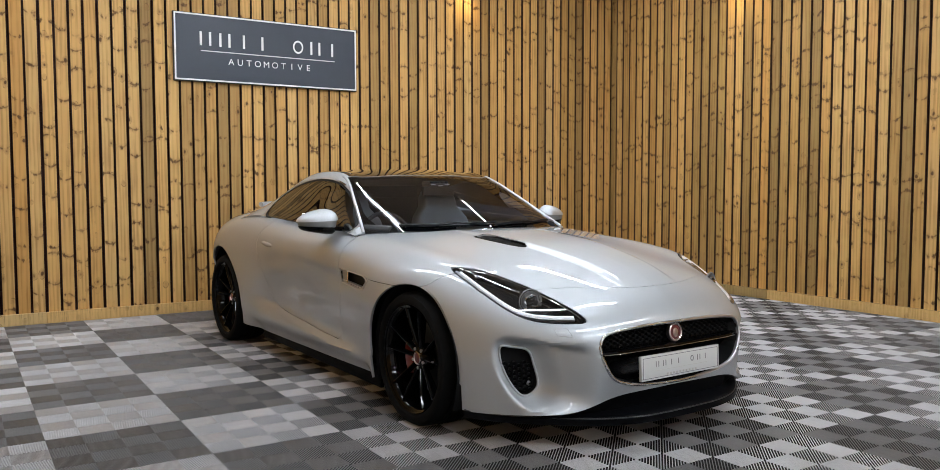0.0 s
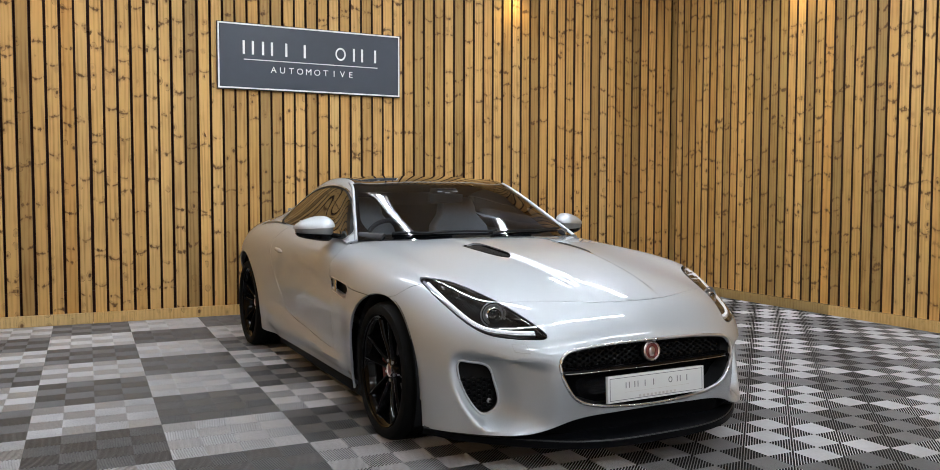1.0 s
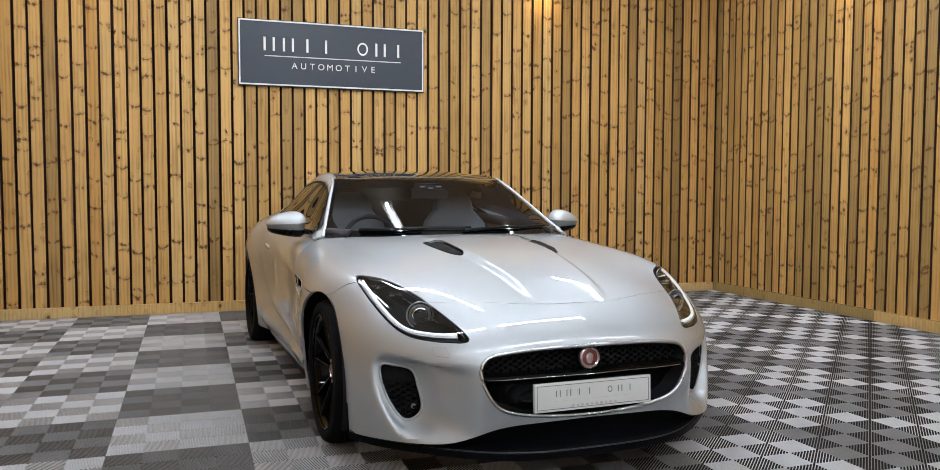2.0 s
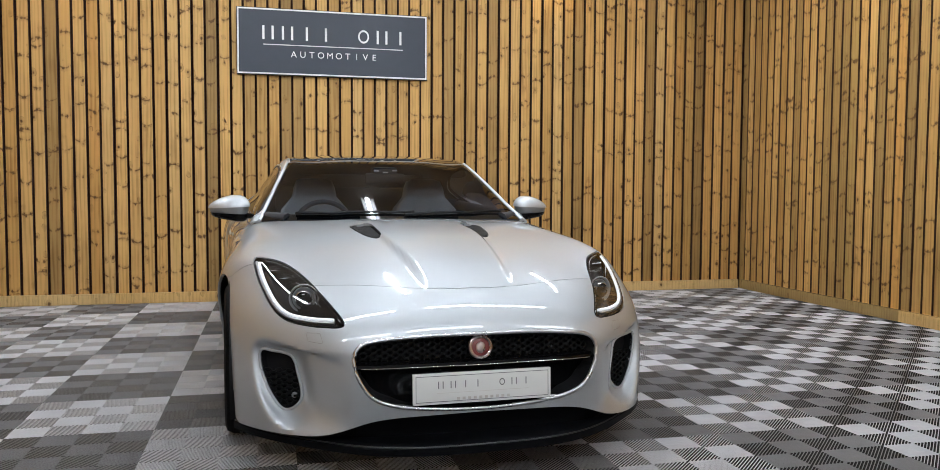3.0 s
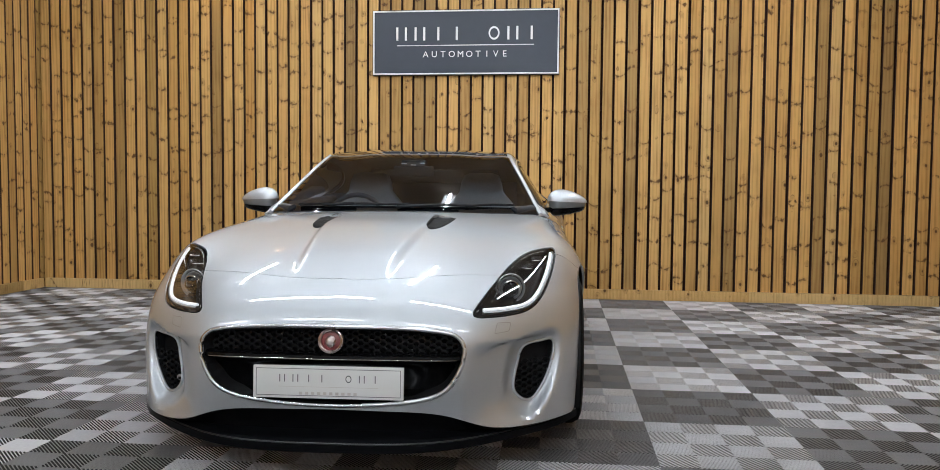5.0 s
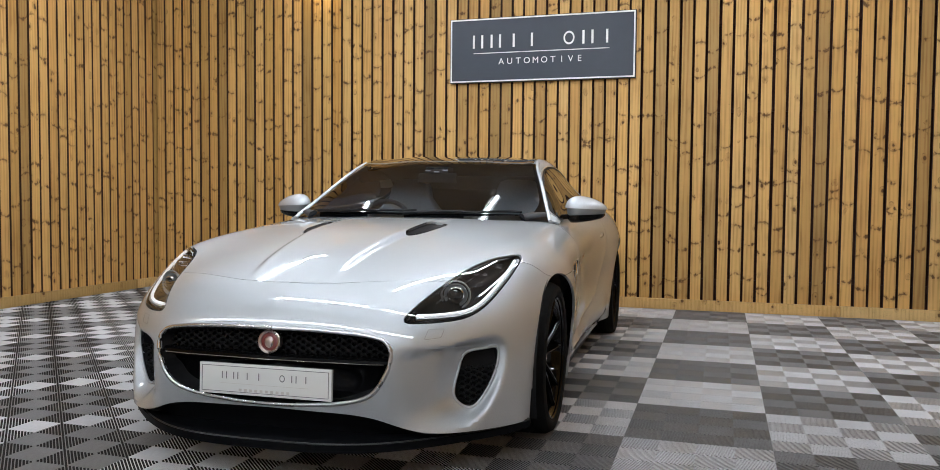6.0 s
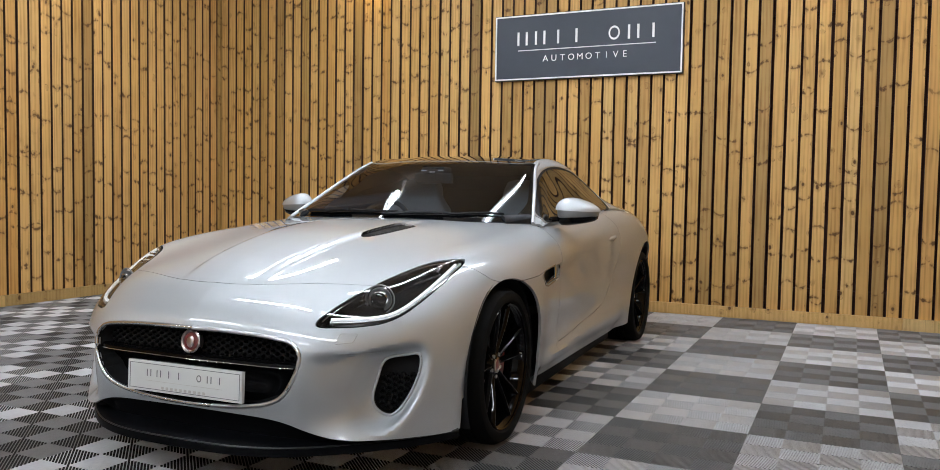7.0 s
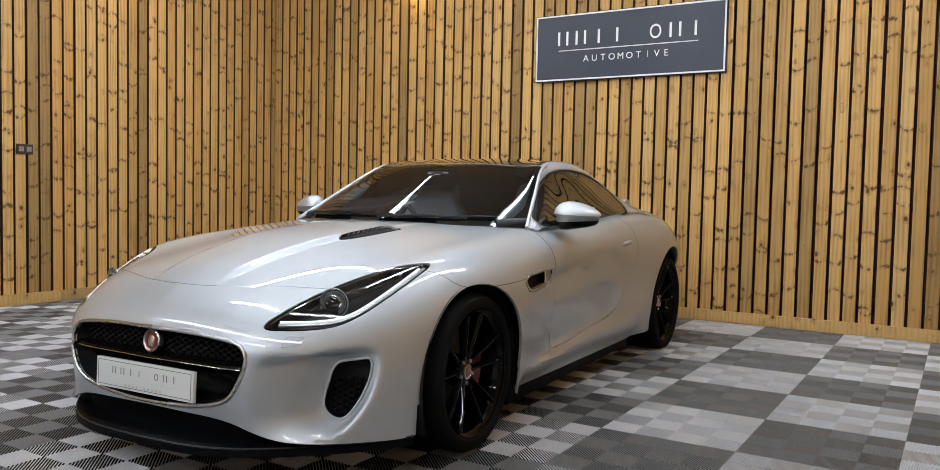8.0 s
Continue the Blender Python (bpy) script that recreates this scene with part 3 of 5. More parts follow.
for m in (pose(2.16, NORTH - DEPTH - 0.004, 3.52), pose(-2.55, NORTH - DEPTH - 0.004, 3.52), pose(EAST - DEPTH - 0.004, 2.36, 3.52, 0, 0, -90), pose(EAST - DEPTH - 0.004, -0.6, 3.52, 0, 0, -90),
          pose(WEST + DEPTH + 0.004, 2.36, 3.52, 0, 0, 90), pose(WEST + DEPTH + 0.004, -0.6, 3.52, 0, 0, 90)):
    wall_spot(m)

# ---- sign ----
sign = empty("wall_sign", pose(-0.134, NORTH - DEPTH - 0.004, 2.506), "slate blue framed trade sign with white lettering on the boards", "sign")
part("panel", box((-0.923, -0.042, -0.319), (0.923, 0.0, 0.319), 0.004), SIGN_EDGE, sign)
part("face", box((-0.908, -0.046, -0.304), (0.908, -0.042, 0.304)), SIGN_BLUE, sign)
bm = bmesh.new()
for lo, hi in (((-0.916, -0.312), (0.916, -0.298)), ((-0.916, 0.298), (0.916, 0.312)), ((-0.916, -0.298), (-0.902, 0.298)), ((0.902, -0.298), (0.916, 0.298))):
    add_box(bm, (lo[0], -0.050, lo[1]), (hi[0], -0.0425, hi[1]))
part("border", bm, SIGN_WHITE, sign)
part("rule", box((-0.675, -0.049, -0.033), (0.675, -0.0455, -0.025)), SIGN_WHITE, sign)
for k, kind in enumerate(MARKS):
    for bm in mark_shapes(kind, -0.63 + 0.183 * k, 0.085, 0.108, 0.130, 0.021, -0.049, -0.0455) if kind else ():
        part("mark", bm, SIGN_WHITE, sign)
for k, letter in enumerate("AUTOMOTIVE"):
    text_mesh(letter, 0.060, SIGN_WHITE, "letter", sign, pose((k - 4.5) * 0.0865, -0.0475, -0.118, 90, 0, 0))

# ---- car ----
car = empty("car", pose(-0.02, 0, 0, 0, 0, 2.2), "silver two-door sports coupe with black roof, black wheels and lit headlamps", "car")
AXLE, WHEEL_R = 2.780, 0.335


FIT = Matrix.Translation((0, 0.018, -0.0065)) @ Matrix.Rotation(radians(0.54), 4, "X") @ Matrix.Diagonal((1.012, 1.01, 1.0, 1.0))


def body_part(name, bm, mat, label="", smooth=35, parent=None):
    """A part of the body, set level on its springs."""
    bmesh.ops.transform(bm, matrix=FIT, verts=bm.verts)
    return part(name, bm, mat, parent or car, label, smooth)


def section(yc, zc, c2, c3, c4, c5, c6, c7):
    """One band of the body cage from the middle to the sill; the second column follows from the first and third."""
    c1 = (0.54 * c2[0], yc + 0.32 * (c2[1] - yc), zc + 0.22 * (c2[2] - zc))
    return [(0.0, yc, zc), c1, c2, c3, c4, c5, c6, c7]


cage = [
    section(-0.928, 0.288, (0.42, -0.895, 0.262), (0.56, -0.845, 0.215), (0.70, -0.735, 0.198), (0.80, -0.60, 0.188), (0.855, -0.50, 0.182), (0.872, -0.43, 0.18)),
    section(-0.938, 0.440, (0.45, -0.908, 0.430), (0.60, -0.825, 0.420), (0.74, -0.690, 0.410), (0.84, -0.54, 0.380), (0.885, -0.40, 0.30), (0.885, -0.32, 0.18)),
    section(-0.903, 0.600, (0.46, -0.866, 0.585), (0.61, -0.780, 0.575), (0.755, -0.63, 0.570), (0.86, -0.46, 0.540), (0.91, -0.28, 0.42), (0.90, -0.20, 0.18)),
    section(-0.834, 0.682, (0.465, -0.782, 0.665), (0.625, -0.67, 0.665), (0.770, -0.51, 0.665), (0.885, -0.32, 0.620), (0.93, -0.14, 0.46), (0.91, -0.08, 0.18)),
    section(-0.735, 0.742, (0.465, -0.670, 0.727), (0.635, -0.52, 0.738), (0.780, -0.33, 0.765), (0.905, -0.14, 0.690), (0.945, 0.0, 0.50), (0.915, 0.05, 0.18)),
    section(-0.420, 0.830, (0.465, -0.360, 0.808), (0.640, -0.25, 0.815), (0.790, -0.10, 0.828), (0.918, 0.06, 0.730), (0.95, 0.16, 0.50), (0.915, 0.20, 0.18)),
    section(0.000, 0.897, (0.475, 0.020, 0.870), (0.650, 0.06, 0.862), (0.800, 0.13, 0.850), (0.920, 0.25, 0.740), (0.945, 0.33, 0.50), (0.91, 0.36, 0.17)),
    section(0.420, 0.932, (0.490, 0.430, 0.912), (0.660, 0.44, 0.897), (0.800, 0.47, 0.870), (0.905, 0.52, 0.750), (0.908, 0.56, 0.48), (0.892, 0.58, 0.17)),
    section(0.780, 0.940, (0.500, 0.785, 0.930), (0.680, 0.79, 0.918), (0.800, 0.81, 0.888), (0.892, 0.84, 0.770), (0.876, 0.86, 0.46), (0.888, 0.86, 0.165)),
    section(1.250, 0.945, (0.520, 1.25, 0.942), (0.700, 1.25, 0.932), (0.805, 1.25, 0.900), (0.890, 1.25, 0.775), (0.864, 1.25, 0.45), (0.888, 1.25, 0.16)),
    section(1.800, 0.970, (0.540, 1.80, 0.966), (0.720, 1.80, 0.955), (0.825, 1.80, 0.920), (0.904, 1.80, 0.785), (0.878, 1.80, 0.48), (0.902, 1.80, 0.16)),
    section(2.300, 1.005, (0.560, 2.30, 1.000), (0.750, 2.30, 0.985), (0.875, 2.30, 0.925), (0.945, 2.30, 0.780), (0.945, 2.30, 0.52), (0.92, 2.30, 0.17)),
    section(2.700, 1.005, (0.560, 2.70, 0.995), (0.765, 2.70, 0.970), (0.895, 2.70, 0.895), (0.960, 2.70, 0.755), (0.955, 2.70, 0.52), (0.93, 2.70, 0.18)),
    section(3.100, 0.975, (0.520, 3.10, 0.960), (0.710, 3.10, 0.920), (0.830, 3.09, 0.845), (0.900, 3.08, 0.715), (0.915, 3.05, 0.50), (0.90, 3.00, 0.20)),
    section(3.400, 0.930, (0.500, 3.34, 0.900), (0.660, 3.27, 0.850), (0.760, 3.20, 0.775), (0.820, 3.17, 0.660), (0.840, 3.15, 0.48), (0.83, 3.10, 0.25)),
    section(3.480, 0.600, (0.480, 3.42, 0.580), (0.620, 3.35, 0.560), (0.710, 3.28, 0.530), (0.765, 3.23, 0.480), (0.785, 3.20, 0.40), (0.78, 3.16, 0.28)),
    section(3.430, 0.300, (0.460, 3.38, 0.300), (0.590, 3.31, 0.300), (0.670, 3.25, 0.300), (0.720, 3.21, 0.295), (0.740, 3.18, 0.29), (0.74, 3.15, 0.27)),
]
body_patch = net(cage, [14, 16, 14, 12, 14, 12, 12, 10, 10, 10, 10, 10, 10, 8, 8, 6], [20, 18, 14, 14, 14, 14, 12])


INTAKE = outline([(0.774, 0.484), (0.735, 0.484), (0.668, 0.467), (0.646, 0.400), (0.634, 0.335), (0.643, 0.298), (0.676, 0.272), (0.708, 0.281), (0.748, 0.345), (0.774, 0.425)], 8)


def intake_seat(x, z):
    """How far forward the plane of the side intake lies."""
    return -0.655 + 0.50 * (x - 0.65) + 0.09 * (z - 0.40)


def shape_body(pts):
    """The raised middle of the bonnet, and the hollow round each side intake."""
    x, y, z = pts[:, 0].copy(), pts[:, 1].copy(), pts[:, 2].copy()
    edge = 0.17 + 0.085 * np.clip((y + 0.76) / 0.9, 0, 1.3)
    bulge = 0.017 * (1 - 0.6 * step(y, -0.2, 0.25)) * step(edge + 0.016 - x, 0.0, 0.032) * step(y, -0.80, -0.55) * (1 - step(y, 0.35, 0.6)) * (z > 0.6)
    pts[:, 2] += bulge
    top = 0.527 - 0.10 * (x - 0.52)
    soft = 0.012 + 0.05 * (1 - step(x, 0.50, 0.66))
    hollow = (1 - step(z, top - soft, top)) * step(z, 0.195, 0.295) * step(x, 0.45, 0.650) * (1 - step(x, 0.655, 0.735)) * (y < -0.35)
    pts[:, 1] += 0.062 * hollow
    pts[:, 0] -= 0.02 * hollow
    # a flat seat sunk round the intake
    away = np.where(y < -0.3, signed(pts[:, 0], z, INTAKE), 1.0)
    seat = intake_seat(pts[:, 0], z)
    near = (1 - step(away, 0.006, 0.058)) * (seat > pts[:, 1])
    pts[:, 1] += near * (seat - pts[:, 1])
    # the door and the wing behind the wheel are one even sweep
    at = (y > 0.50) & (y < 2.25) & (x > 0.70) & (z > 0.26) & (z < 0.93)
    terms = np.stack([((y - 1.3) ** i) * ((z - 0.6) ** j) for i in range(4) for j in range(6)], 1)
    even = terms @ np.linalg.lstsq(terms[at], x[at], rcond=None)[0]
    blend = step(y, 0.56, 0.80) * (1 - step(y, 1.90, 2.20)) * step(z, 0.28, 0.36) * (1 - step(z, 0.82, 0.91)) * at
    pts[:, 0] += blend * (even - x)
    # the sill stands out under the door, its shoulder rising to the rear wheel
    line = 0.285 + 0.09 * step(y, 1.0, 2.1)
    shelf = step(line - z, 0.0, 0.022) * step(y, 0.42, 0.7) * (1 - step(y, 2.0, 2.25)) * (x > 0.7)
    pts[:, 0] += 0.016 * shelf
    # a feature line runs back from the wing vent and fades on the door
    crest = 0.700 + 0.035 * (y - 0.76)
    pts[:, 0] += 0.006 * step(z, crest, crest + 0.008) * (1 - step(z, crest + 0.01, crest + 0.10)) * step(y, 0.70, 0.80) * (1 - step(y, 1.15, 1.60)) * (x > 0.7)
    # its lower edge turns under
    pts[:, 0] -= 0.05 * step(0.26 - z, 0.0, 0.10) * step(y, 0.36, 0.5) * (1 - step(y, 2.1, 2.3)) * (x > 0.7)
    return pts


body_patch = (shape_body(body_patch[0]), body_patch[1])

GRILLE = outline([(0.0, 0.578), (0.24, 0.574), (0.40, 0.560), (0.452, 0.535), (0.466, 0.49), (0.445, 0.42), (0.395, 0.355), (0.30, 0.322), (0.15, 0.306),
                  (0.0, 0.302), (-0.15, 0.306), (-0.30, 0.322), (-0.395, 0.355), (-0.445, 0.42), (-0.466, 0.49), (-0.452, 0.535), (-0.40, 0.560), (-0.24, 0.574)], 8)
LAMP = outline([(0.790, 0.803), (0.765, 0.811), (0.68, 0.797), (0.61, 0.757), (0.552, 0.700), (0.497, 0.634), (0.493, 0.612), (0.515, 0.604), (0.545, 0.603),
                (0.61, 0.603), (0.682, 0.612), (0.731, 0.645), (0.771, 0.712), (0.792, 0.775)], 8)
VENT = outline([(0.228, -0.06), (0.240, -0.095), (0.262, -0.10), (0.295, -0.03), (0.322, 0.12), (0.332, 0.255), (0.318, 0.282), (0.235, 0.285), (0.225, 0.262), (0.225, 0.10)], 6)
SIDE_VENT = np.array([(0.40, 0.690), (0.46, 0.707), (0.745, 0.717), (0.757, 0.712), (0.757, 0.662), (0.745, 0.652), (0.50, 0.641), (0.45, 0.650)])
VENT_FRAME = np.array([(0.385, 0.688), (0.45, 0.711), (0.75, 0.721), (0.762, 0.716), (0.762, 0.658), (0.75, 0.644), (0.49, 0.632), (0.43, 0.642)])
CABIN = outline([(0.0, 0.56), (0.35, 0.60), (0.60, 0.72), (0.73, 0.84), (0.745, 1.0), (0.755, 1.5), (0.77, 1.9), (0.76, 2.2), (0.66, 2.6), (0.4, 2.9), (0.0, 3.0),
                 (-0.4, 2.9), (-0.66, 2.6), (-0.76, 2.2), (-0.77, 1.9), (-0.755, 1.5), (-0.745, 1.0), (-0.73, 0.84), (-0.60, 0.72), (-0.35, 0.60)], 4)
GAP = 0.0013


def g_grille(p):
    return np.where(p[:, 1] < -0.6, signed(p[:, 0], p[:, 2], GRILLE), 1.0)


def g_intake(p):
    return np.where(p[:, 1] < -0.3, signed(p[:, 0], p[:, 2], INTAKE), 1.0)


def g_lamp(p):
    return np.where(p[:, 1] < -0.1, signed(p[:, 0], p[:, 2], LAMP), 1.0)


def g_vent(p):
    return np.where(p[:, 2] > 0.6, signed(p[:, 0], p[:, 1], VENT), 1.0)


def g_side_vent(p):
    return np.where(p[:, 0] > 0.7, signed(p[:, 1], p[:, 2], SIDE_VENT), 1.0)


def g_cabin(p):
    return np.where(p[:, 2] > 0.80, signed(p[:, 0], p[:, 1], CABIN), 1.0)


def g_arch(p):
    f = np.hypot(p[:, 1] + 0.03, (p[:, 2] - 0.335) * 1.0) - 0.385
    r = np.hypot(p[:, 1] - AXLE + 0.02, p[:, 2] - 0.335) - 0.385
    below = np.minimum(np.maximum(np.abs(p[:, 1] + 0.03) - 0.40, p[:, 2] - 0.30), np.maximum(np.abs(p[:, 1] - AXLE + 0.02) - 0.40, p[:, 2] - 0.30))
    return np.where(p[:, 0] > 0.55, np.minimum(np.minimum(f, r), below), 1.0)


def g_bonnet(p):
    """Positive on the bonnet: behind the cross seam and above the seams at the sides."""
    x, y, z = p[:, 0], p[:, 1], p[:, 2]
    cross = y - (-0.765 + 0.14 * (x / 0.5) ** 2 * (x < 0.6) + 0.14 * (x >= 0.6))
    lamp_side = to_line(y, z, np.array([(-1.2, 0.80), (-0.29, 0.80), (-0.21, 0.772), (-0.15, 0.725), (-0.05, 0.70), (0.33, 0.70), (0.40, 0.703), (0.46, 0.712), (0.78, 0.722)]))
    back = to_line(y, z, np.array([(0.800, 0.60), (0.793, 0.75), (0.795, 0.85), (0.800, 1.2)]))
    side = np.where(x > 0.70, lamp_side, 1.0)
    return np.minimum(np.minimum(cross, side), np.where(x > 0.70, back, 0.80 - y))


def g_bumper(p):
    """Positive on the bumper: ahead of the front wheel and under the bonnet seam."""
    return np.minimum(-g_bonnet(p), -0.06 - p[:, 1])


DOOR = np.array([(0.800, 0.98), (0.796, 0.85), (0.796, 0.73), (0.804, 0.45), (0.812, 0.320), (0.86, 0.296), (1.10, 0.300), (1.55, 0.335), (1.74, 0.362), (1.84, 0.395),
                 (1.94, 0.52), (2.035, 0.68), (2.06, 0.78), (2.05, 0.86), (1.98, 0.93), (1.95, 0.98)])


def g_door(p):
    return np.where((p[:, 0] > 0.6) & (p[:, 2] < 0.99), -signed(p[:, 1], p[:, 2], DOOR), -1.0)


shell = clip(body_patch, g_arch)
for g in (g_grille, g_intake, g_vent, g_side_vent, g_cabin):
    shell = clip(shell, g)
lens_patch = clip(shell, lambda p: -g_lamp(p) - 0.002)
shell = clip(shell, lambda p: g_lamp(p) - 0.002)
bonnet = clip(shell, lambda p: g_bonnet(p) - GAP)
bumper = clip(shell, lambda p: g_bumper(p) - GAP)
rest = clip(clip(shell, lambda p: -g_bonnet(p) - GAP), lambda p: p[:, 1] + 0.06)
door = clip(rest, lambda p: g_door(p) - GAP)
rest = clip(rest, lambda p: -g_door(p) - GAP)
wing = clip(rest, lambda p: 0.800 - p[:, 1])
wing = clip(wing, lambda p: p[:, 2] - 0.10)
quarter = clip(rest, lambda p: p[:, 1] - 0.802)

body_part("bonnet", skin(bonnet, both=True), PAINT, "silver clamshell bonnet with raised middle", 35)
body_part("front_bumper", skin(bumper, both=True), PAINT, "silver moulded front bumper", 35)
body_part("rear_body", skin(quarter, both=True), PAINT, "silver rear quarters, sills and tail", 35)
for side in (False, True):
    body_part("front_wing", skin(wing, mirrored=side), PAINT, "", 35)
    body_part("door", skin(door, mirrored=side), PAINT, "silver long car door", 35)

# ---- greenhouse ----
def band(*six):
    return list(six)


roof_cage = [
    band((0, 0.50, 0.928), (0.38, 0.57, 0.927), (0.62, 0.69, 0.924), (0.76, 0.79, 0.917), (0.782, 0.80, 0.913), (0.795, 0.81, 0.905)),
    band((0, 0.76, 1.045), (0.36, 0.81, 1.042), (0.58, 0.90, 1.036), (0.700, 0.98, 1.025), (0.752, 1.00, 0.985), (0.785, 1.00, 0.925)),
    band((0, 1.02, 1.162), (0.33, 1.06, 1.158), (0.53, 1.12, 1.150), (0.638, 1.18, 1.138), (0.722, 1.20, 1.045), (0.785, 1.20, 0.930)),
    band((0, 1.28, 1.262), (0.30, 1.30, 1.258), (0.48, 1.34, 1.250), (0.585, 1.38, 1.232), (0.698, 1.40, 1.085), (0.790, 1.40, 0.935)),
    band((0, 1.62, 1.304), (0.30, 1.62, 1.301), (0.48, 1.62, 1.290), (0.585, 1.62, 1.263), (0.695, 1.60, 1.105), (0.795, 1.60, 0.945)),
    band((0, 1.95, 1.296), (0.30, 1.95, 1.291), (0.48, 1.95, 1.277), (0.590, 1.95, 1.240), (0.705, 1.90, 1.095), (0.805, 1.86, 0.955)),
    band((0, 2.28, 1.240), (0.30, 2.28, 1.233), (0.47, 2.27, 1.213), (0.605, 2.24, 1.158), (0.730, 2.18, 1.045), (0.818, 2.10, 0.966)),
    band((0, 2.62, 1.145), (0.30, 2.62, 1.137), (0.48, 2.60, 1.110), (0.650, 2.52, 1.050), (0.765, 2.42, 1.000), (0.840, 2.34, 0.970)),
    band((0, 3.02, 1.025), (0.30, 3.02, 1.018), (0.50, 2.97, 1.000), (0.700, 2.82, 0.974), (0.800, 2.67, 0.955), (0.870, 2.54, 0.935)),
]
roof_patch = net(roof_cage, [16, 14, 14, 12, 12, 12, 12, 10], [16, 14, 14, 14, 14])
SIDE_WINDOW = outline([(0.875, 0.936), (0.99, 1.022), (1.12, 1.105), (1.30, 1.180), (1.46, 1.213), (1.62, 1.223), (1.78, 1.215), (1.95, 1.192), (2.10, 1.152),
                       (2.20, 1.112), (2.248, 1.078), (2.250, 1.045), (2.21, 1.005), (2.12, 0.972), (1.95, 0.957), (1.60, 0.950), (1.20, 0.939)], 6)


def g_side_window(p):
    return np.where(p[:, 3] > 2.9, signed(p[:, 1], p[:, 2], SIDE_WINDOW), 1.0)


def g_screen(p):
    """Negative on the windscreen."""
    return np.maximum(p[:, 3] - 2.80, (p[:, 4] - 3.0) * 0.3)


def g_roof(p):
    """Negative on the black roof panel."""
    return np.maximum(np.maximum(p[:, 3] - 2.66, (3.02 - p[:, 4]) * 0.3), (p[:, 4] - 5.6) * 0.3)


def g_tail(p):
    return np.maximum(np.maximum(p[:, 3] - 2.35, (5.66 - p[:, 4]) * 0.3), (p[:, 4] - 7.3) * 0.3)


body_part("windscreen", skin(clip(roof_patch, lambda p: -g_screen(p)), both=True, thick=0.004), WINDSCREEN, "raked tinted windscreen", 40)
body_part("roof_panel", skin(clip(roof_patch, lambda p: -g_roof(p)), both=True), ROOF_BLACK, "gloss black roof panel", 40)
body_part("rear_window", skin(clip(roof_patch, lambda p: -g_tail(p)), both=True, thick=0.004), SIDE_GLASS, "dark rear window", 40)
frame_patch = clip(clip(clip(clip(roof_patch, g_screen), g_roof), g_tail), lambda p: g_side_window(p) - 0.012)
body_part("roof_frame", skin(frame_patch, both=True), PAINT, "silver screen pillars and roof rails", 35)
strip_patch = clip(clip(roof_patch, lambda p: 0.017 - g_side_window(p)), lambda p: g_side_window(p) - 0.010)
trim_patch = clip(clip(roof_patch, lambda p: 0.016 - g_side_window(p)), g_side_window)
for side in (False, True):
    body_part("side_window", skin(clip(roof_patch, lambda p: -g_side_window(p)), mirrored=side, thick=0.004), SIDE_GLASS, "dark tinted side window", 40)
    body_part("window_trim", skin(trim_patch, mirrored=side, thick=0.012, lift=0.002), SATIN_BLACK, "", 40)
    body_part("bright_strip", skin(strip_patch, mirrored=side, thick=0.008, lift=0.004), SATIN_METAL, "thin bright strip round the side window", 40)

for o in car.children:
    if "window" in o.name and "trim" not in o.name or "screen" in o.name:
        o.visible_shadow = False


def bucket(patch, depth, both=False, mirrored=False):
    """A tray behind an opening: its floor follows the skin at a depth, its wall runs up to the edge."""
    bm = skin(patch, both=both, mirrored=mirrored, thick=0.0)
    bm.normal_update()
    normal = {v: v.normal.copy() for v in bm.verts}
    rim = [e for e in bm.edges if len(e.link_faces) == 1]
    edge = {v: bm.verts.new(v.co - normal[v] * 0.001) for e in rim for v in e.verts}
    for v in normal:
        v.co = v.co - normal[v] * depth
    low = {v: bm.verts.new(v.co) for v in edge}
    for e in rim:
        loop = e.link_loops[0]
        a, b = loop.vert, loop.link_loop_next.vert
        bm.faces.new((edge[a], edge[b], low[b], low[a]))
    return bm


FRONT_SKIN = body_patch[0][(body_patch[0][:, 1] < -0.15) & (body_patch[0][:, 2] > 0.15)]


def skin_y(x, z):
    """How far forward the nose's skin lies at a place seen from the front."""
    d = (FRONT_SKIN[:, 0] - abs(x)) ** 2 + (FRONT_SKIN[:, 2] - z) ** 2
    k = FRONT_SKIN[np.argsort(d)[:10]]
    a = np.c_[np.ones(10), k[:, 0], k[:, 2]]
    c = np.linalg.lstsq(a, k[:, 1], rcond=None)[0]
    return float(c[0] + c[1] * abs(x) + c[2] * z)


SIDE_SKIN = body_patch[0][(body_patch[0][:, 0] > 0.7) & (body_patch[0][:, 1] > 0.1) & (body_patch[0][:, 1] < 2.2)]


def side_x(y, z):
    """How far out the flank's skin lies at a place seen from the side."""
    d = (SIDE_SKIN[:, 1] - y) ** 2 + (SIDE_SKIN[:, 2] - z) ** 2
    k = SIDE_SKIN[np.argsort(d)[:10]]
    c = np.linalg.lstsq(np.c_[np.ones(10), k[:, 1], k[:, 2]], k[:, 0], rcond=None)[0]
    return float(c[0] + c[1] * y + c[2] * z)


def shrink(poly, by):
    """A closed outline moved inwards."""
    d = np.roll(poly, -1, axis=0) - np.roll(poly, 1, axis=0)
    n = np.c_[-d[:, 1], d[:, 0]] / np.linalg.norm(d, axis=1)[:, None]
    if signed(*(poly + 0.002 * n).T[:, :1], poly)[0] > 0:
        n = -n
    return poly + by * n


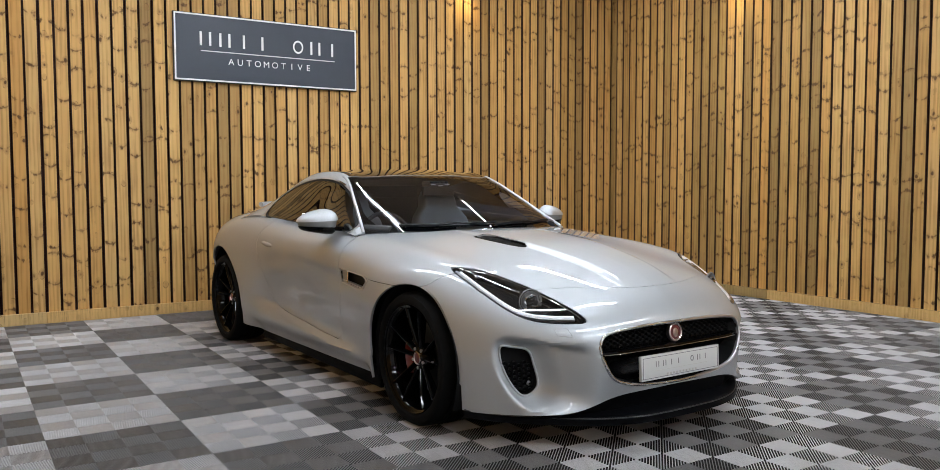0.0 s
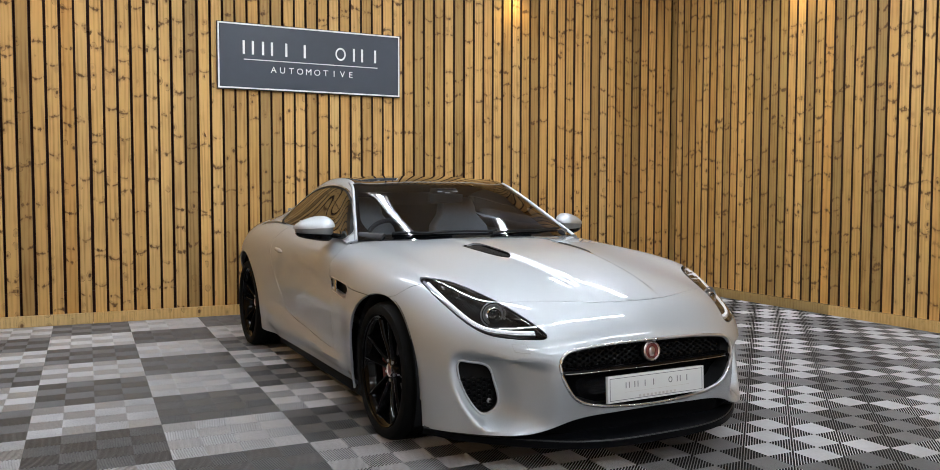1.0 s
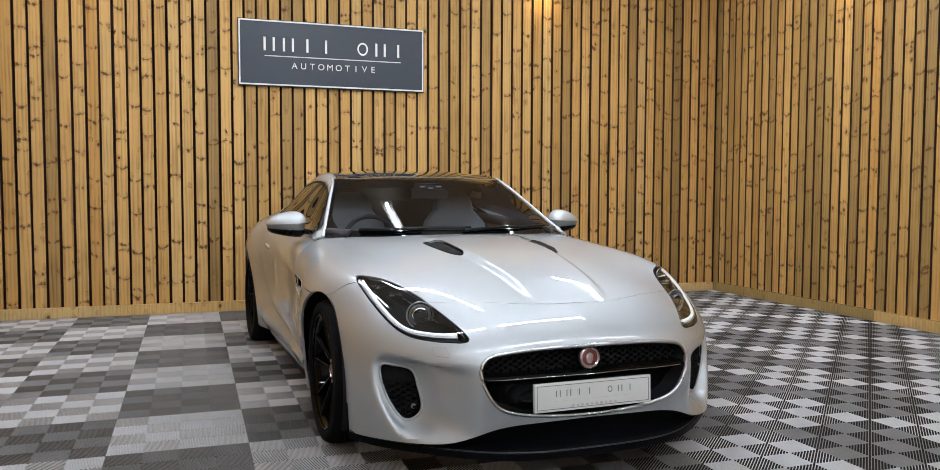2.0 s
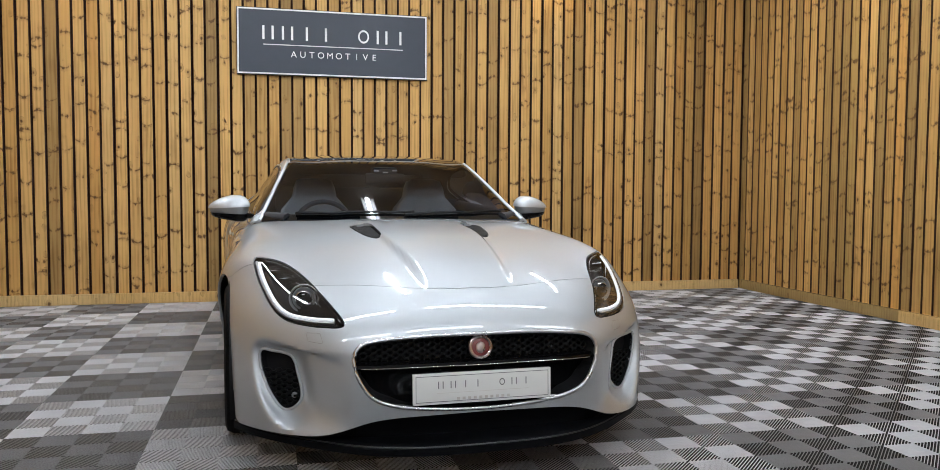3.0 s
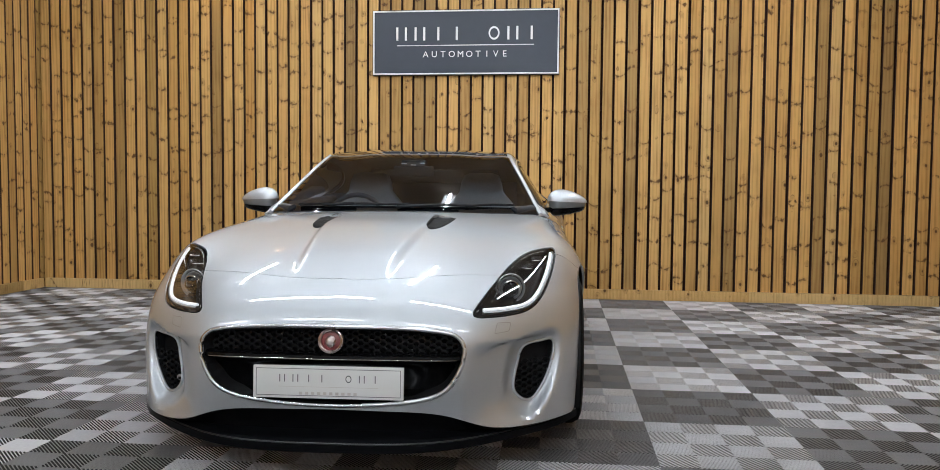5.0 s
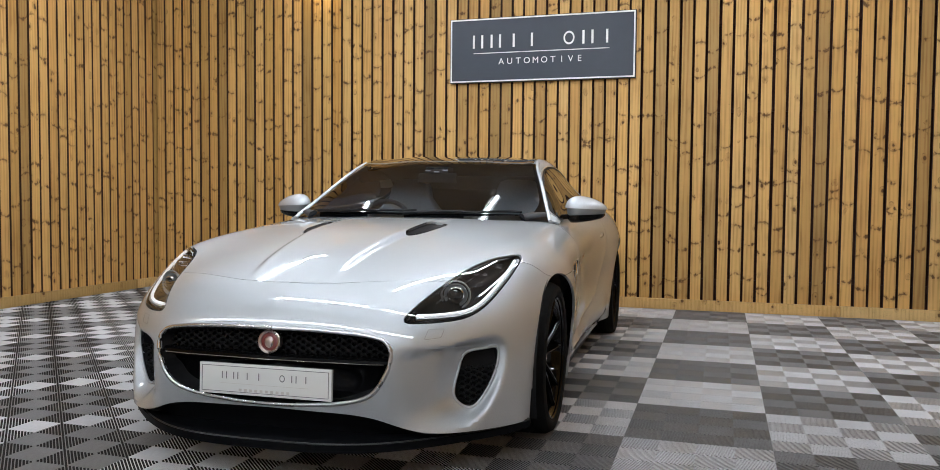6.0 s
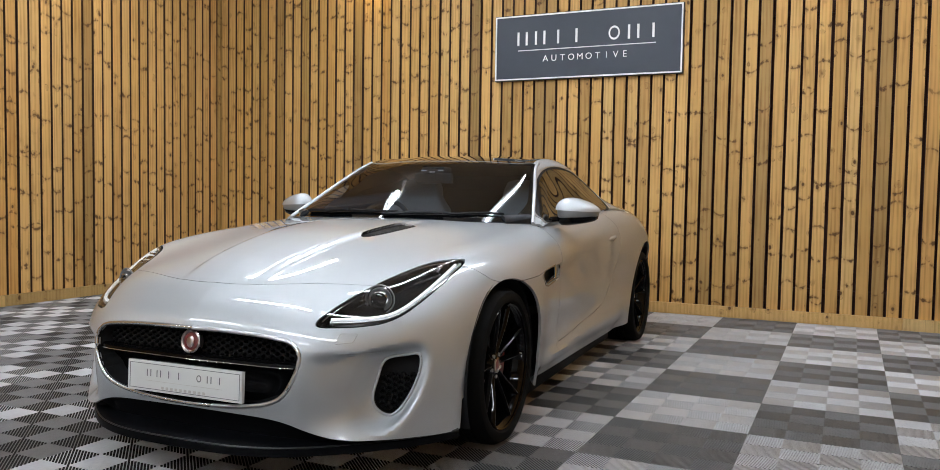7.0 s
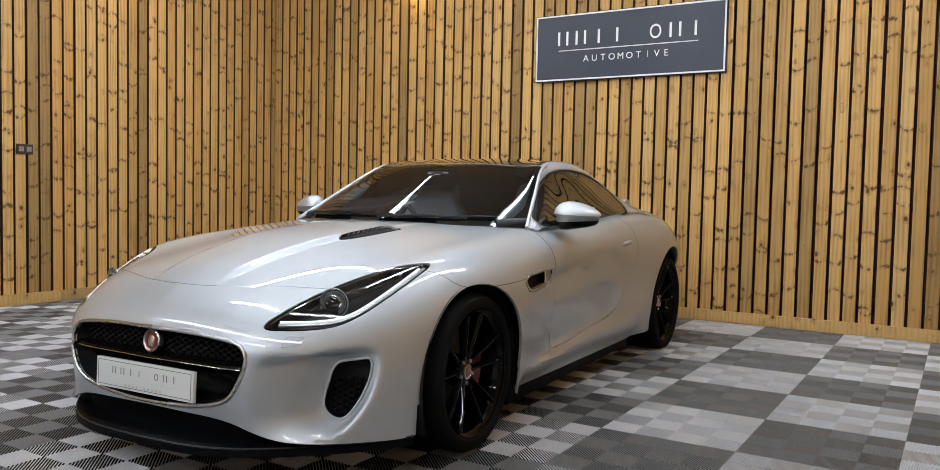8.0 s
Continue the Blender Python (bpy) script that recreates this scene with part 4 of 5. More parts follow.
# wheel arches, floor pan and cabin tub
def arch_liner(y0, side):
    bm = bmesh.new()
    rows = []
    for r, x in ((0.392, 0.895), (0.398, 0.55), (0.02, 0.55)):
        rows.append([(side * x, y0 + r * math.cos(a), max(0.16, 0.335 + r * math.sin(a))) for a in np.linspace(-0.45, math.pi + 0.45, 30)])
    add_grid(bm, rows)
    bmesh.ops.recalc_face_normals(bm, faces=bm.faces)
    return bm


for side in (-1, 1):
    for y0 in (-0.03, AXLE):
        body_part("arch_liner", arch_liner(y0, side), MATT_BLACK, "black wheel arch liner")
body_part("floor_pan", box((-0.60, -0.78, 0.15), (0.60, 3.2, 0.24), 0.02), MATT_BLACK, "black underbody")
for side in (-1, 1):
    lo, hi = sorted((side * 0.55, side * 0.80))
    body_part("sill_member", box((lo, 0.42, 0.15), (hi, 2.18, 0.24), 0.03), MATT_BLACK)
bm = bmesh.new()
rows = [[(sx * x, y, z) for x, y, z in ((0.0, 2.22, 0.30), (0.60, 2.22, 0.30), (0.74, 2.16, 0.60), (0.76, 2.10, 0.90))] for sx in (1, -1)]
add_grid(bm, [rows[1][::-1] + rows[0], [(p[0] * 0.9, 0.62, min(p[2], 0.84)) for p in rows[1][::-1] + rows[0]]])
add_grid(bm, [rows[1][::-1] + rows[0], [(p[0] * 0.98, p[1] + 0.02, max(p[2], 0.95) + 0.06) for p in rows[1][::-1] + rows[0]]])
body_part("cabin_tub", bm, TRIM_DARK, "dark cabin lining")
body_part("headlining", skin(clip(clip(roof_patch, lambda p: g_screen(p)), lambda p: g_side_window(p) - 0.004), both=True, thick=0.0, lift=-0.016), TRIM_DARK, "dark cabin headlining")

# black strips added under the sills to keep the floor there in shade
for side in (-1, 1):
    lo, hi = sorted((side * 0.800, side * 0.822))
    body_part("sill_strake", box((lo, 0.44, 0.085), (hi, 2.22, 0.200), 0.006), SPLITTER_BLACK)

# dark door tops inside the glass
for s in (1, -1):
    path = [(s * x, y, z) for x, y, z in ((0.60, 0.72, 0.925), (0.70, 0.84, 0.930), (0.725, 1.05, 0.935), (0.732, 1.40, 0.940), (0.742, 1.80, 0.950), (0.735, 2.16, 0.962))]
    body_part("door_card", tube(path, 0.036, 8), TRIM_DARK, "", 60)

# unseen dark panels added to block the lit wall through the rear window
body_part("luggage_cover", box((-0.60, 2.22, 0.70), (0.60, 2.25, 1.10), 0.01), TRIM_DARK)
body_part("luggage_cover_top", box((-0.46, 2.20, 1.09), (0.46, 2.23, 1.185), 0.01), TRIM_DARK)

# unseen flat covers added under the car to block light passing beneath
for lo, hi in (((-0.82, 0.46, 0.120), (0.82, 2.20, 0.135)), ((-0.60, -0.60, 0.122), (0.60, 0.455, 0.137)), ((-0.60, 2.205, 0.122), (0.60, 3.20, 0.137))):
    body_part("underbody_cover", box(lo, hi, 0.004), MATT_BLACK)

# dashboard, wheel and seats
bm = bmesh.new()
prof = [(0.60, 0.88), (0.70, 0.915), (0.95, 0.93), (1.08, 0.915), (1.13, 0.86), (1.12, 0.70), (1.0, 0.45)]
add_grid(bm, [[(x, y + 0.10 * (x / 0.72) ** 2 * (y < 0.8), z) for y, z in prof] for x in np.linspace(-0.71, 0.71, 9)])
bmesh.ops.recalc_face_normals(bm, faces=bm.faces)
body_part("dashboard", bm, TRIM_DARK, "dark moulded dashboard", 50)
bm = tube([(-0.36 + 0.175 * math.cos(a), 1.20 + 0.06 * math.sin(a), 0.845 + 0.165 * math.sin(a)) for a in np.linspace(0, 2 * math.pi, 32, endpoint=False)], 0.015, 8, closed=True)
add_box(bm, (-0.42, 1.17, 0.80), (-0.30, 1.20, 0.89), 0.02)
add_box(bm, (-0.53, 1.185, 0.835), (-0.19, 1.200, 0.86), 0.004)
body_part("steering_wheel", bm, TRIM_DARK, "dark leather steering wheel", 50)


def car_seat(x):
    """Bucket seat with an integral headrest."""
    bm = bmesh.new()
    rows = []
    for h, w, y, d in ((0.44, 0.25, 1.62, 0.10), (0.60, 0.265, 1.66, 0.11), (0.80, 0.255, 1.72, 0.11), (0.95, 0.215, 1.765, 0.095), (1.03, 0.145, 1.79, 0.085), (1.09, 0.135, 1.80, 0.085), (1.14, 0.115, 1.81, 0.07), (1.155, 0.07, 1.815, 0.03)):
        rows.append([(x + w * np.sign(math.cos(a)) * abs(math.cos(a)) ** 0.6, y + d * np.sign(math.sin(a)) * abs(math.sin(a)) ** 0.6 - 0.05 * abs(math.cos(a)) ** 3, h) for a in np.linspace(0, 2 * math.pi, 24, endpoint=False)])
    vs = add_grid(bm, rows, close_u=True)
    bm.faces.new(vs[0])
    bm.faces.new(vs[-1])
    add_box(bm, (x - 0.25, 1.12, 0.36), (x + 0.25, 1.66, 0.52), 0.05)
    bmesh.ops.recalc_face_normals(bm, faces=bm.faces)
    return bm


for x in (-0.37, 0.37):
    body_part("seat", car_seat(x), LEATHER, "pale grey leather bucket seat", 60)
for x, z in ((-0.055, 1.200), (0.055, 1.202), (0.0, 1.192)):
    body_part("cabin_lamp", box((x - 0.016, 1.128, z - 0.003), (x + 0.016, 1.140, z + 0.003), 0.002), SIGN_WHITE)
body_part("rear_view_mirror", box((-0.12, 1.145, 1.125), (0.12, 1.175, 1.185), 0.014), MATT_BLACK)
body_part("sensor_housing", box((-0.07, 1.14, 1.185), (0.07, 1.26, 1.222), 0.012), MATT_BLACK)

# rounded silver edge of the screen pillars
for s in (1, -1):
    bead = []
    for row in range(0, 56, 3):
        near = roof_patch[0][np.abs(roof_patch[0][:, 4] - min(row / 16.0, 3.2)) < 0.04]
        bead.append(near[np.argmin(np.abs(near[:, 3] - 2.86))][:3] * (s, 1, 1))
    body_part("pillar_bead", tube(bead, 0.0105, 8), PAINT, "", 60)

# black border printed round the windscreen, wipers
screen_edge = clip(clip(roof_patch, lambda p: -g_screen(p) - 0.004), lambda p: np.maximum(np.maximum(p[:, 3] - 2.60 + 0.40 * (1 - step(p[:, 4], 0.0, 1.1)), 0.30 - p[:, 4] - 0.05 * (p[:, 3] / 2.8) ** 2), p[:, 4] - 2.80))
body_part("screen_border", skin(screen_edge, both=True, thick=0.0, lift=-0.003), GLOSS_BLACK, "black printed border behind the glass")


def roof_z(x, y):
    d = (roof_patch[0][:, 0] - abs(x)) ** 2 + (roof_patch[0][:, 1] - y) ** 2
    k = roof_patch[0][np.argsort(d)[:10]]
    c = np.linalg.lstsq(np.c_[np.ones(10), k[:, 0], k[:, 1]], k[:, 2], rcond=None)[0]
    return float(c[0] + c[1] * abs(x) + c[2] * y)


def wiper(x0, x1, lift):
    """A blade lying along the foot of the glass, with its arm over it."""
    xs = np.linspace(x0, x1, 18)
    base = np.interp(np.abs(xs), (0.0, 0.38, 0.62, 0.76), (0.50, 0.57, 0.69, 0.79))
    ys = base + 0.045 + lift * np.linspace(0, 1, 18)
    bm = tube([(x, y, roof_z(x, y) + 0.010) for x, y in zip(xs, ys)], 0.007, 6)
    arm = tube([(x, y - 0.016, roof_z(x, y - 0.016) + 0.020) for x, y in zip(xs[:10], ys[:10])], 0.008, 6)
    me = bpy.data.meshes.new("arm")
    arm.to_mesh(me)
    arm.free()
    bm.from_mesh(me)
    bpy.data.meshes.remove(me)
    return bm


body_part("wiper", wiper(-0.56, 0.06, 0.03), SATIN_BLACK, "black wiper arm and blade")
body_part("wiper", wiper(0.0, 0.60, 0.02), SATIN_BLACK, "black wiper arm and blade")

# grille: dark tray, bright surround, honeycomb, blade, badge, plate
opening = clip(body_patch, lambda p: np.where(p[:, 1] < -0.6, -signed(p[:, 0], p[:, 2], GRILLE), -1.0))
body_part("grille_tray", bucket(opening, 0.11, both=True), MATT_BLACK, "deep black grille opening", 40)
ring_line = [(x, skin_y(x, z) - 0.001, z) for x, z in GRILLE[::2]]
body_part("grille_surround", tube(ring_line, 0.0078, 8, closed=True), BRIGHT_TRIM, "thin bright metal grille surround", 60)


def honeycomb(poly, cell, y_of, bar, depth):
    """Hexagonal mesh inside an outline, each cell edge a small bar."""
    bm = bmesh.new()
    seen = set()
    lo, hi = poly.min(0), poly.max(0)
    rows = int((hi[1] - lo[1]) / (cell * 0.75)) + 2
    cols = int((hi[0] - lo[0]) / (cell * 1.5)) + 2
    for r in range(rows):
        for c in range(cols):
            cx, cz = lo[0] + (c + 0.5 * (r % 2)) * cell * 1.5, lo[1] + r * cell * 0.75 * 0.58
            ps = [(cx + cell * 0.5 * math.cos(q), cz + cell * 0.5 * 0.8 * math.sin(q)) for q in (k * math.pi / 3 for k in range(6))]
            for a, b in zip(ps, ps[1:] + ps[:1]):
                mx, mz = (a[0] + b[0]) / 2, (a[1] + b[1]) / 2
                key = (round(mx, 3), round(mz, 3))
                if key in seen or signed(np.array([mx]), np.array([mz]), poly)[0] > -0.006:
                    continue
                seen.add(key)
                y = y_of(mx, mz)
                dx, dz = b[0] - a[0], b[1] - a[1]
                n = math.hypot(dx, dz)
                ox, oz = -dz / n * bar / 2, dx / n * bar / 2
                v = [bm.verts.new((p[0] + s * ox, yy, p[1] + s * oz)) for p, s, yy in
                     ((a, 1, y), (b, 1, y), (b, -1, y), (a, -1, y), (a, 1, y + depth), (b, 1, y + depth), (b, -1, y + depth), (a, -1, y + depth))]
                for f in ((0, 1, 2, 3), (0, 4, 5, 1), (2, 6, 7, 3)):
                    bm.faces.new([v[i] for i in f])
    bmesh.ops.recalc_face_normals(bm, faces=bm.faces)
    return bm


upper = np.array([(x, max(z, 0.478)) for x, z in GRILLE])
body_part("grille_mesh", honeycomb(upper, 0.026, lambda x, z: skin_y(x, z) + 0.055, 0.0042, 0.02), MESH_BLACK, "black honeycomb grille mesh", None)
bm = bmesh.new()
prof = [(0.075, 0.478), (0.035, 0.480), (0.018, 0.474), (0.016, 0.462), (0.03, 0.452), (0.06, 0.445), (0.085, 0.40), (0.085, 0.345), (0.055, 0.325)]
rows = []
for x in np.linspace(-0.455, 0.455, 41):
    base = skin_y(x, 0.46)
    rows.append([(x * (1 - max(0, 0.46 - z) * 0.9), base + d, z) for d, z in prof])
add_grid(bm, rows)
bmesh.ops.recalc_face_normals(bm, faces=bm.faces)
blade = body_part("grille_blade", bm, GLOSS_BLACK, "gloss black blade across the grille", 40)
body_part("blade_edge", tube([(x, skin_y(x, 0.46) + 0.0155, 0.462) for x in np.linspace(-0.44, 0.44, 30)], 0.0024, 6), CHROME, "thin bright edge of the blade", 60, blade)
for s in (-1, 1):
    body_part("lower_grille_bar", tube([(s * x, skin_y(x, 0.318) + 0.02, 0.318 + 0.10 * max(0, x - 0.2) ** 1.5) for x in np.linspace(0.0, 0.36, 12)], 0.006, 6), GLOSS_BLACK)

# badge on the mesh
bm = lathe([(0.0, 0.0005), (0.006, 0.012), (0.006, 0.030), (0.004, 0.0335)], 32)
bmesh.ops.transform(bm, matrix=pose(0, -0.896, 0.524, -8, 0, 0) @ pose(0, 0, 0, 0, 0, -90), verts=bm.verts)
badge = body_part("badge", bm, BADGE_RED, "round red enamel badge with a silver rim")
bm = lathe([(0.0, 0.033), (0.009, 0.034), (0.012, 0.039), (0.009, 0.0445), (-0.01, 0.045)], 32)
bmesh.ops.transform(bm, matrix=pose(0, -0.896, 0.524, -8, 0, 0) @ pose(0, 0, 0, 0, 0, -90), verts=bm.verts)
body_part("rim", bm, ROSE_METAL, "", 40, badge)
bm = bmesh.new()
bmesh.ops.create_icosphere(bm, subdivisions=2, radius=1.0)
bmesh.ops.transform(bm, matrix=pose(0, -0.904, 0.523, -8, 0, 0) @ Matrix.Diagonal((0.019, 0.004, 0.022, 1)), verts=bm.verts)
body_part("emblem", bm, ROSE_METAL, "plain worn silver emblem", 60, badge)

# number plate with the trader's print
PLATE = pose(0, -0.940, 0.386, -3, 0, 0)
bm = box((-0.262, -0.004, -0.0565), (0.262, 0.012, 0.0565), 0.003)
bmesh.ops.transform(bm, matrix=PLATE, verts=bm.verts)
plate = body_part("show_plate", bm, PLATE_WHITE, "white show plate with thin grey border and pale print", 40)
bm = bmesh.new()
for lo, hi in (((-0.252, -0.0475), (0.252, -0.0455)), ((-0.252, 0.0455), (0.252, 0.0475)), ((-0.252, -0.0455), (-0.250, 0.0455)), ((0.250, -0.0455), (0.252, 0.0455))):
    add_box(bm, (lo[0], -0.0052, lo[1]), (hi[0], -0.0035, hi[1]))
bmesh.ops.transform(bm, matrix=PLATE, verts=bm.verts)
body_part("border", bm, PRINT_GREY, "", None, plate)
bm = box((-0.175, -0.0050, -0.0165), (0.175, -0.0036, -0.0155))
bmesh.ops.transform(bm, matrix=PLATE, verts=bm.verts)
body_part("rule", bm, PRINT_PALE, "", None, plate)
for k in range(10):
    x = -0.095 + k * 0.0211
    bm = box((x - 0.0055, -0.0050, -0.0435), (x + 0.0055, -0.0036, -0.0335))
    bmesh.ops.transform(bm, matrix=PLATE, verts=bm.verts)
    body_part("small_mark", bm, PRINT_PALE, "", None, plate)
for k, kind in enumerate(MARKS):
    for bm in mark_shapes(kind, -0.160 + 0.0463 * k, 0.0135, 0.021, 0.026, 0.0034, -0.005, -0.0036) if kind else ():
        bmesh.ops.transform(bm, matrix=PLATE, verts=bm.verts)
        body_part("print_mark", bm, PRINT_GREY, "", None, plate)

# side intakes, bonnet vents, wing vents
intake_patch = clip(body_patch, lambda p: np.where(p[:, 1] < -0.3, -signed(p[:, 0], p[:, 2], INTAKE), -1.0))
vent_patch = clip(body_patch, lambda p: np.where(p[:, 2] > 0.6, -signed(p[:, 0], p[:, 1], VENT), -1.0))
side_patch = clip(body_patch, lambda p: np.where(p[:, 0] > 0.7, -signed(p[:, 1], p[:, 2], SIDE_VENT), -1.0))
for side in (False, True):
    sx = -1 if side else 1
    tray = body_part("intake_tray", bucket(intake_patch, 0.045, mirrored=side), MATT_BLACK, "black side intake", 40)
    mesh_bm = honeycomb(INTAKE, 0.026, lambda x, z: intake_seat(x, z) + 0.016, 0.0045, 0.012)
    for v in mesh_bm.verts:
        v.co.x *= sx
    bmesh.ops.recalc_face_normals(mesh_bm, faces=mesh_bm.faces)
    lip_ring = [(sx * x, intake_seat(x, z) - 0.002, z) for x, z in shrink(INTAKE, -0.003)]
    body_part("intake_rim", tube(lip_ring, 0.0052, 8, closed=True), PAINT, "rounded silver lip round the intake", 60, tray)
    body_part("intake_mesh", mesh_bm, MESH_BLACK, "", None, tray)
    if side:
        bm = lathe([(0.0, 0.011), (0.006, 0.011), (0.008, 0.008), (0.009, 0.0005)], 16)
        bmesh.ops.transform(bm, matrix=pose(-0.656, intake_seat(0.656, 0.318) + 0.024, 0.318, 0, 0, -90), verts=bm.verts)
        body_part("parking_sensor", bm, BAND_GREY, "round grey parking sensor", 40, tray)
    vent = body_part("bonnet_vent", bucket(vent_patch, 0.02, mirrored=side), MATT_BLACK, "black louvred bonnet vent", 40)
    for k in range(14):
        y = -0.07 + k * 0.0245
        a = 0.230
        b = min(0.275 + 0.36 * (y + 0.07), 0.305 + 0.09 * y)
        z = 0.882 + 0.105 * (y + 0.07) - 0.06 * (y + 0.07) ** 2
        body_part("louvre", box(*[tuple(v) for v in zip(*[sorted(p) for p in ((sx * a, sx * b), (y, y + 0.008), (z - 0.012, z + 0.003))])], 0.002), LOUVRE_GREY, "", None, vent)
    wing_vent = body_part("wing_vent", bucket(side_patch, 0.03, mirrored=side), MATT_BLACK, "black wing vent with silver surround", 40)
    rim = [(sx * (side_x(y, z) + 0.0005), y, z) for y, z in np.concatenate([np.linspace(a, b, 8, endpoint=False) for a, b in zip(VENT_FRAME, np.roll(VENT_FRAME, -1, axis=0))])]
    body_part("surround", tube(rim, 0.0028, 6, closed=True), SATIN_METAL, "", 60, wing_vent)
    body_part("fin", tube([(sx * (side_x(0.668, z) - 0.003), 0.668, z) for z in (0.652, 0.68, 0.712)], 0.006, 6), CHROME, "bright fin", 60, wing_vent)
    bm = bmesh.new()
    add_grid(bm, [[(sx * (side_x(y, z) - 0.006), y, z) for z in np.linspace(0.655, 0.716, 5)] for y in np.linspace(0.672, 0.756, 6)])
    add_grid(bm, [[(sx * (side_x(y, z) - d), y, z) for z, d in ((z0, 0.012), (z0 + 0.006, 0.001), (z0 + 0.012, 0.001), (z0 + 0.016, 0.012))] for y, z0 in zip(np.linspace(0.46, 0.745, 10), np.linspace(0.638, 0.648, 10))])
    body_part("insert", bm, SATIN_METAL, "silver vent insert", 40, wing_vent)

# headlamps
for side in (False, True):
    sx = -1 if side else 1
    tray = body_part("headlamp", bucket(lens_patch, 0.054, mirrored=side), LAMP_DARK, "slanted headlamp with a lit daylight strip", 40)
    body_part("lens", skin(lens_patch, mirrored=side, thick=0.003), LENS, "clear lens", 40, tray).visible_shadow = False
    inner = shrink(LAMP, 0.022)
    strip = list(inner[58:len(inner) - 3])
    body_part("daylight_strip", tube([(sx * x, skin_y(x, z) + 0.018, z) for x, z in strip], 0.0062, 8), DRL, "lit white strip", 60, tray)
    inner2 = shrink(LAMP, 0.012)
    body_part("strip_bezel", tube([(sx * x, skin_y(x, z) + 0.022, z) for x, z in inner2[58:len(inner2) - 3]], 0.0075, 6), SATIN_METAL, "", 60, tray)
    inner3 = shrink(LAMP, 0.010)
    body_part("upper_bezel", tube([(sx * x, skin_y(x, z) + 0.016, z) for x, z in inner3[10:50]], 0.004, 6), CHROME, "", 60, tray)
    px, py, pz = 0.618, skin_y(0.618, 0.685) + 0.036, 0.682
    aim = pose(sx * px, py, pz, 0, 0, -90 + sx * 14)
    bm = lathe([(0.018, 0.0005), (0.016, 0.010), (0.011, 0.019), (0.002, 0.025)], 24)
    bmesh.ops.transform(bm, matrix=aim, verts=bm.verts)
    body_part("projector", bm, ROOF_BLACK, "dark glass projector lens", 60, tray)
    bm = lathe([(-0.02, 0.025), (0.003, 0.026), (0.006, 0.029), (0.003, 0.033), (-0.02, 0.037)], 24)
    bmesh.ops.transform(bm, matrix=aim, verts=bm.verts)
    body_part("projector_ring", bm, CHROME, "", 60, tray)
    bm = lathe([(-0.024, 0.037), (-0.018, 0.039), (-0.013, 0.044), (-0.015, 0.046)], 28)
    bmesh.ops.transform(bm, matrix=aim, verts=bm.verts)
    body_part("reflector_bowl", bm, BAND_GREY, "", 60, tray)
    bm = lathe([(-0.020, 0.050), (-0.010, 0.052), (-0.006, 0.055), (-0.010, 0.058)], 32)
    bmesh.ops.transform(bm, matrix=aim, verts=bm.verts)
    body_part("outer_ring", bm, BAND_GREY, "", 60, tray)
    # slim bright blade running up from the projector
    blade_line = [(0.655 + 0.024 * k, 0.700 + 0.0155 * k + 0.004 * math.sin(k)) for k in range(5)]
    body_part("inner_blade", tube([(sx * x, skin_y(x, z) + 0.026, z) for x, z in blade_line], 0.0055, 6, flat=0.6), CHROME, "", 60, tray)
    for k in range(3):
        a, b = inner3[16 + 6 * k], inner3[21 + 6 * k]
        body_part("reflector_blade", tube([(sx * x, skin_y(x, z) + 0.030, z - 0.030) for x, z in (a, (a + b) / 2, b)], 0.010, 6, flat=0.5), CHROME, "", 60, tray)
    for x, z, w in ((0.67, 0.752, 0.030), (0.715, 0.776, 0.022)):
        y = skin_y(x, z) + 0.035
        body_part("reflector", box(*[tuple(v) for v in zip(*[sorted(p) for p in ((sx * (x - w), sx * (x + w)), (y, y + 0.02), (z - 0.011, z + 0.007))])], 0.004, None), CHROME, "", 40, tray)
    # washer cover outline
    q = [(0.575, 0.583), (0.622, 0.580), (0.616, 0.552), (0.566, 0.548)]
    body_part("washer_cover", tube([(sx * x, skin_y(x, z) - 0.0002, z) for x, z in [np.array(a) + (np.array(b) - a) * f for a, b in zip(q, q[1:] + q[:1]) for f in (0.06, 0.35, 0.65, 0.94)]], 0.0008, 5, closed=True), BAND_GREY, "", 60)

# front splitter and the black lower mouth
lip = np.array([(0.0, -0.985), (0.22, -0.976), (0.40, -0.927), (0.53, -0.848), (0.62, -0.775), (0.72, -0.680), (0.81, -0.575), (0.880, -0.455)])
ts = np.linspace(0, 7, 57)
half = spline(lip, np.arange(8.0), ts)
full = np.r_[half[::-1] * (-1, 1), half[1:]]
bm = bmesh.new()
rows = []
for x, y in full:
    inx, iny = x * 0.80, -0.30 + (y + 0.30) * 0.80
    rows.append([(inx, iny, 0.150), (x * 0.985, y + 0.014, 0.146), (x, y, 0.153), (x, y, 0.178), (x * 0.990, y + 0.008, 0.186), (x * 0.965, y + 0.035, 0.190), (inx, iny, 0.196)])
add_grid(bm, rows)
bmesh.ops.recalc_face_normals(bm, faces=bm.faces)
splitter = body_part("front_splitter", bm, SPLITTER_BLACK, "black front splitter lip", 35)
# a lighter grey bar draws the highlight along the lip
body_part("splitter_edge", tube([(x * 0.994, y + 0.004, 0.1825) for x, y in full], 0.0030, 6), LOUVRE_GREY, "thin grey line painting the highlight along the splitter edge", 60, splitter)
first_row = body_patch[0][body_patch[0][:, 4] == 0]
edge_line = np.r_[first_row[::-1, :3] * (-1, 1, 1), first_row[1:, :3]]
bm = bmesh.new()
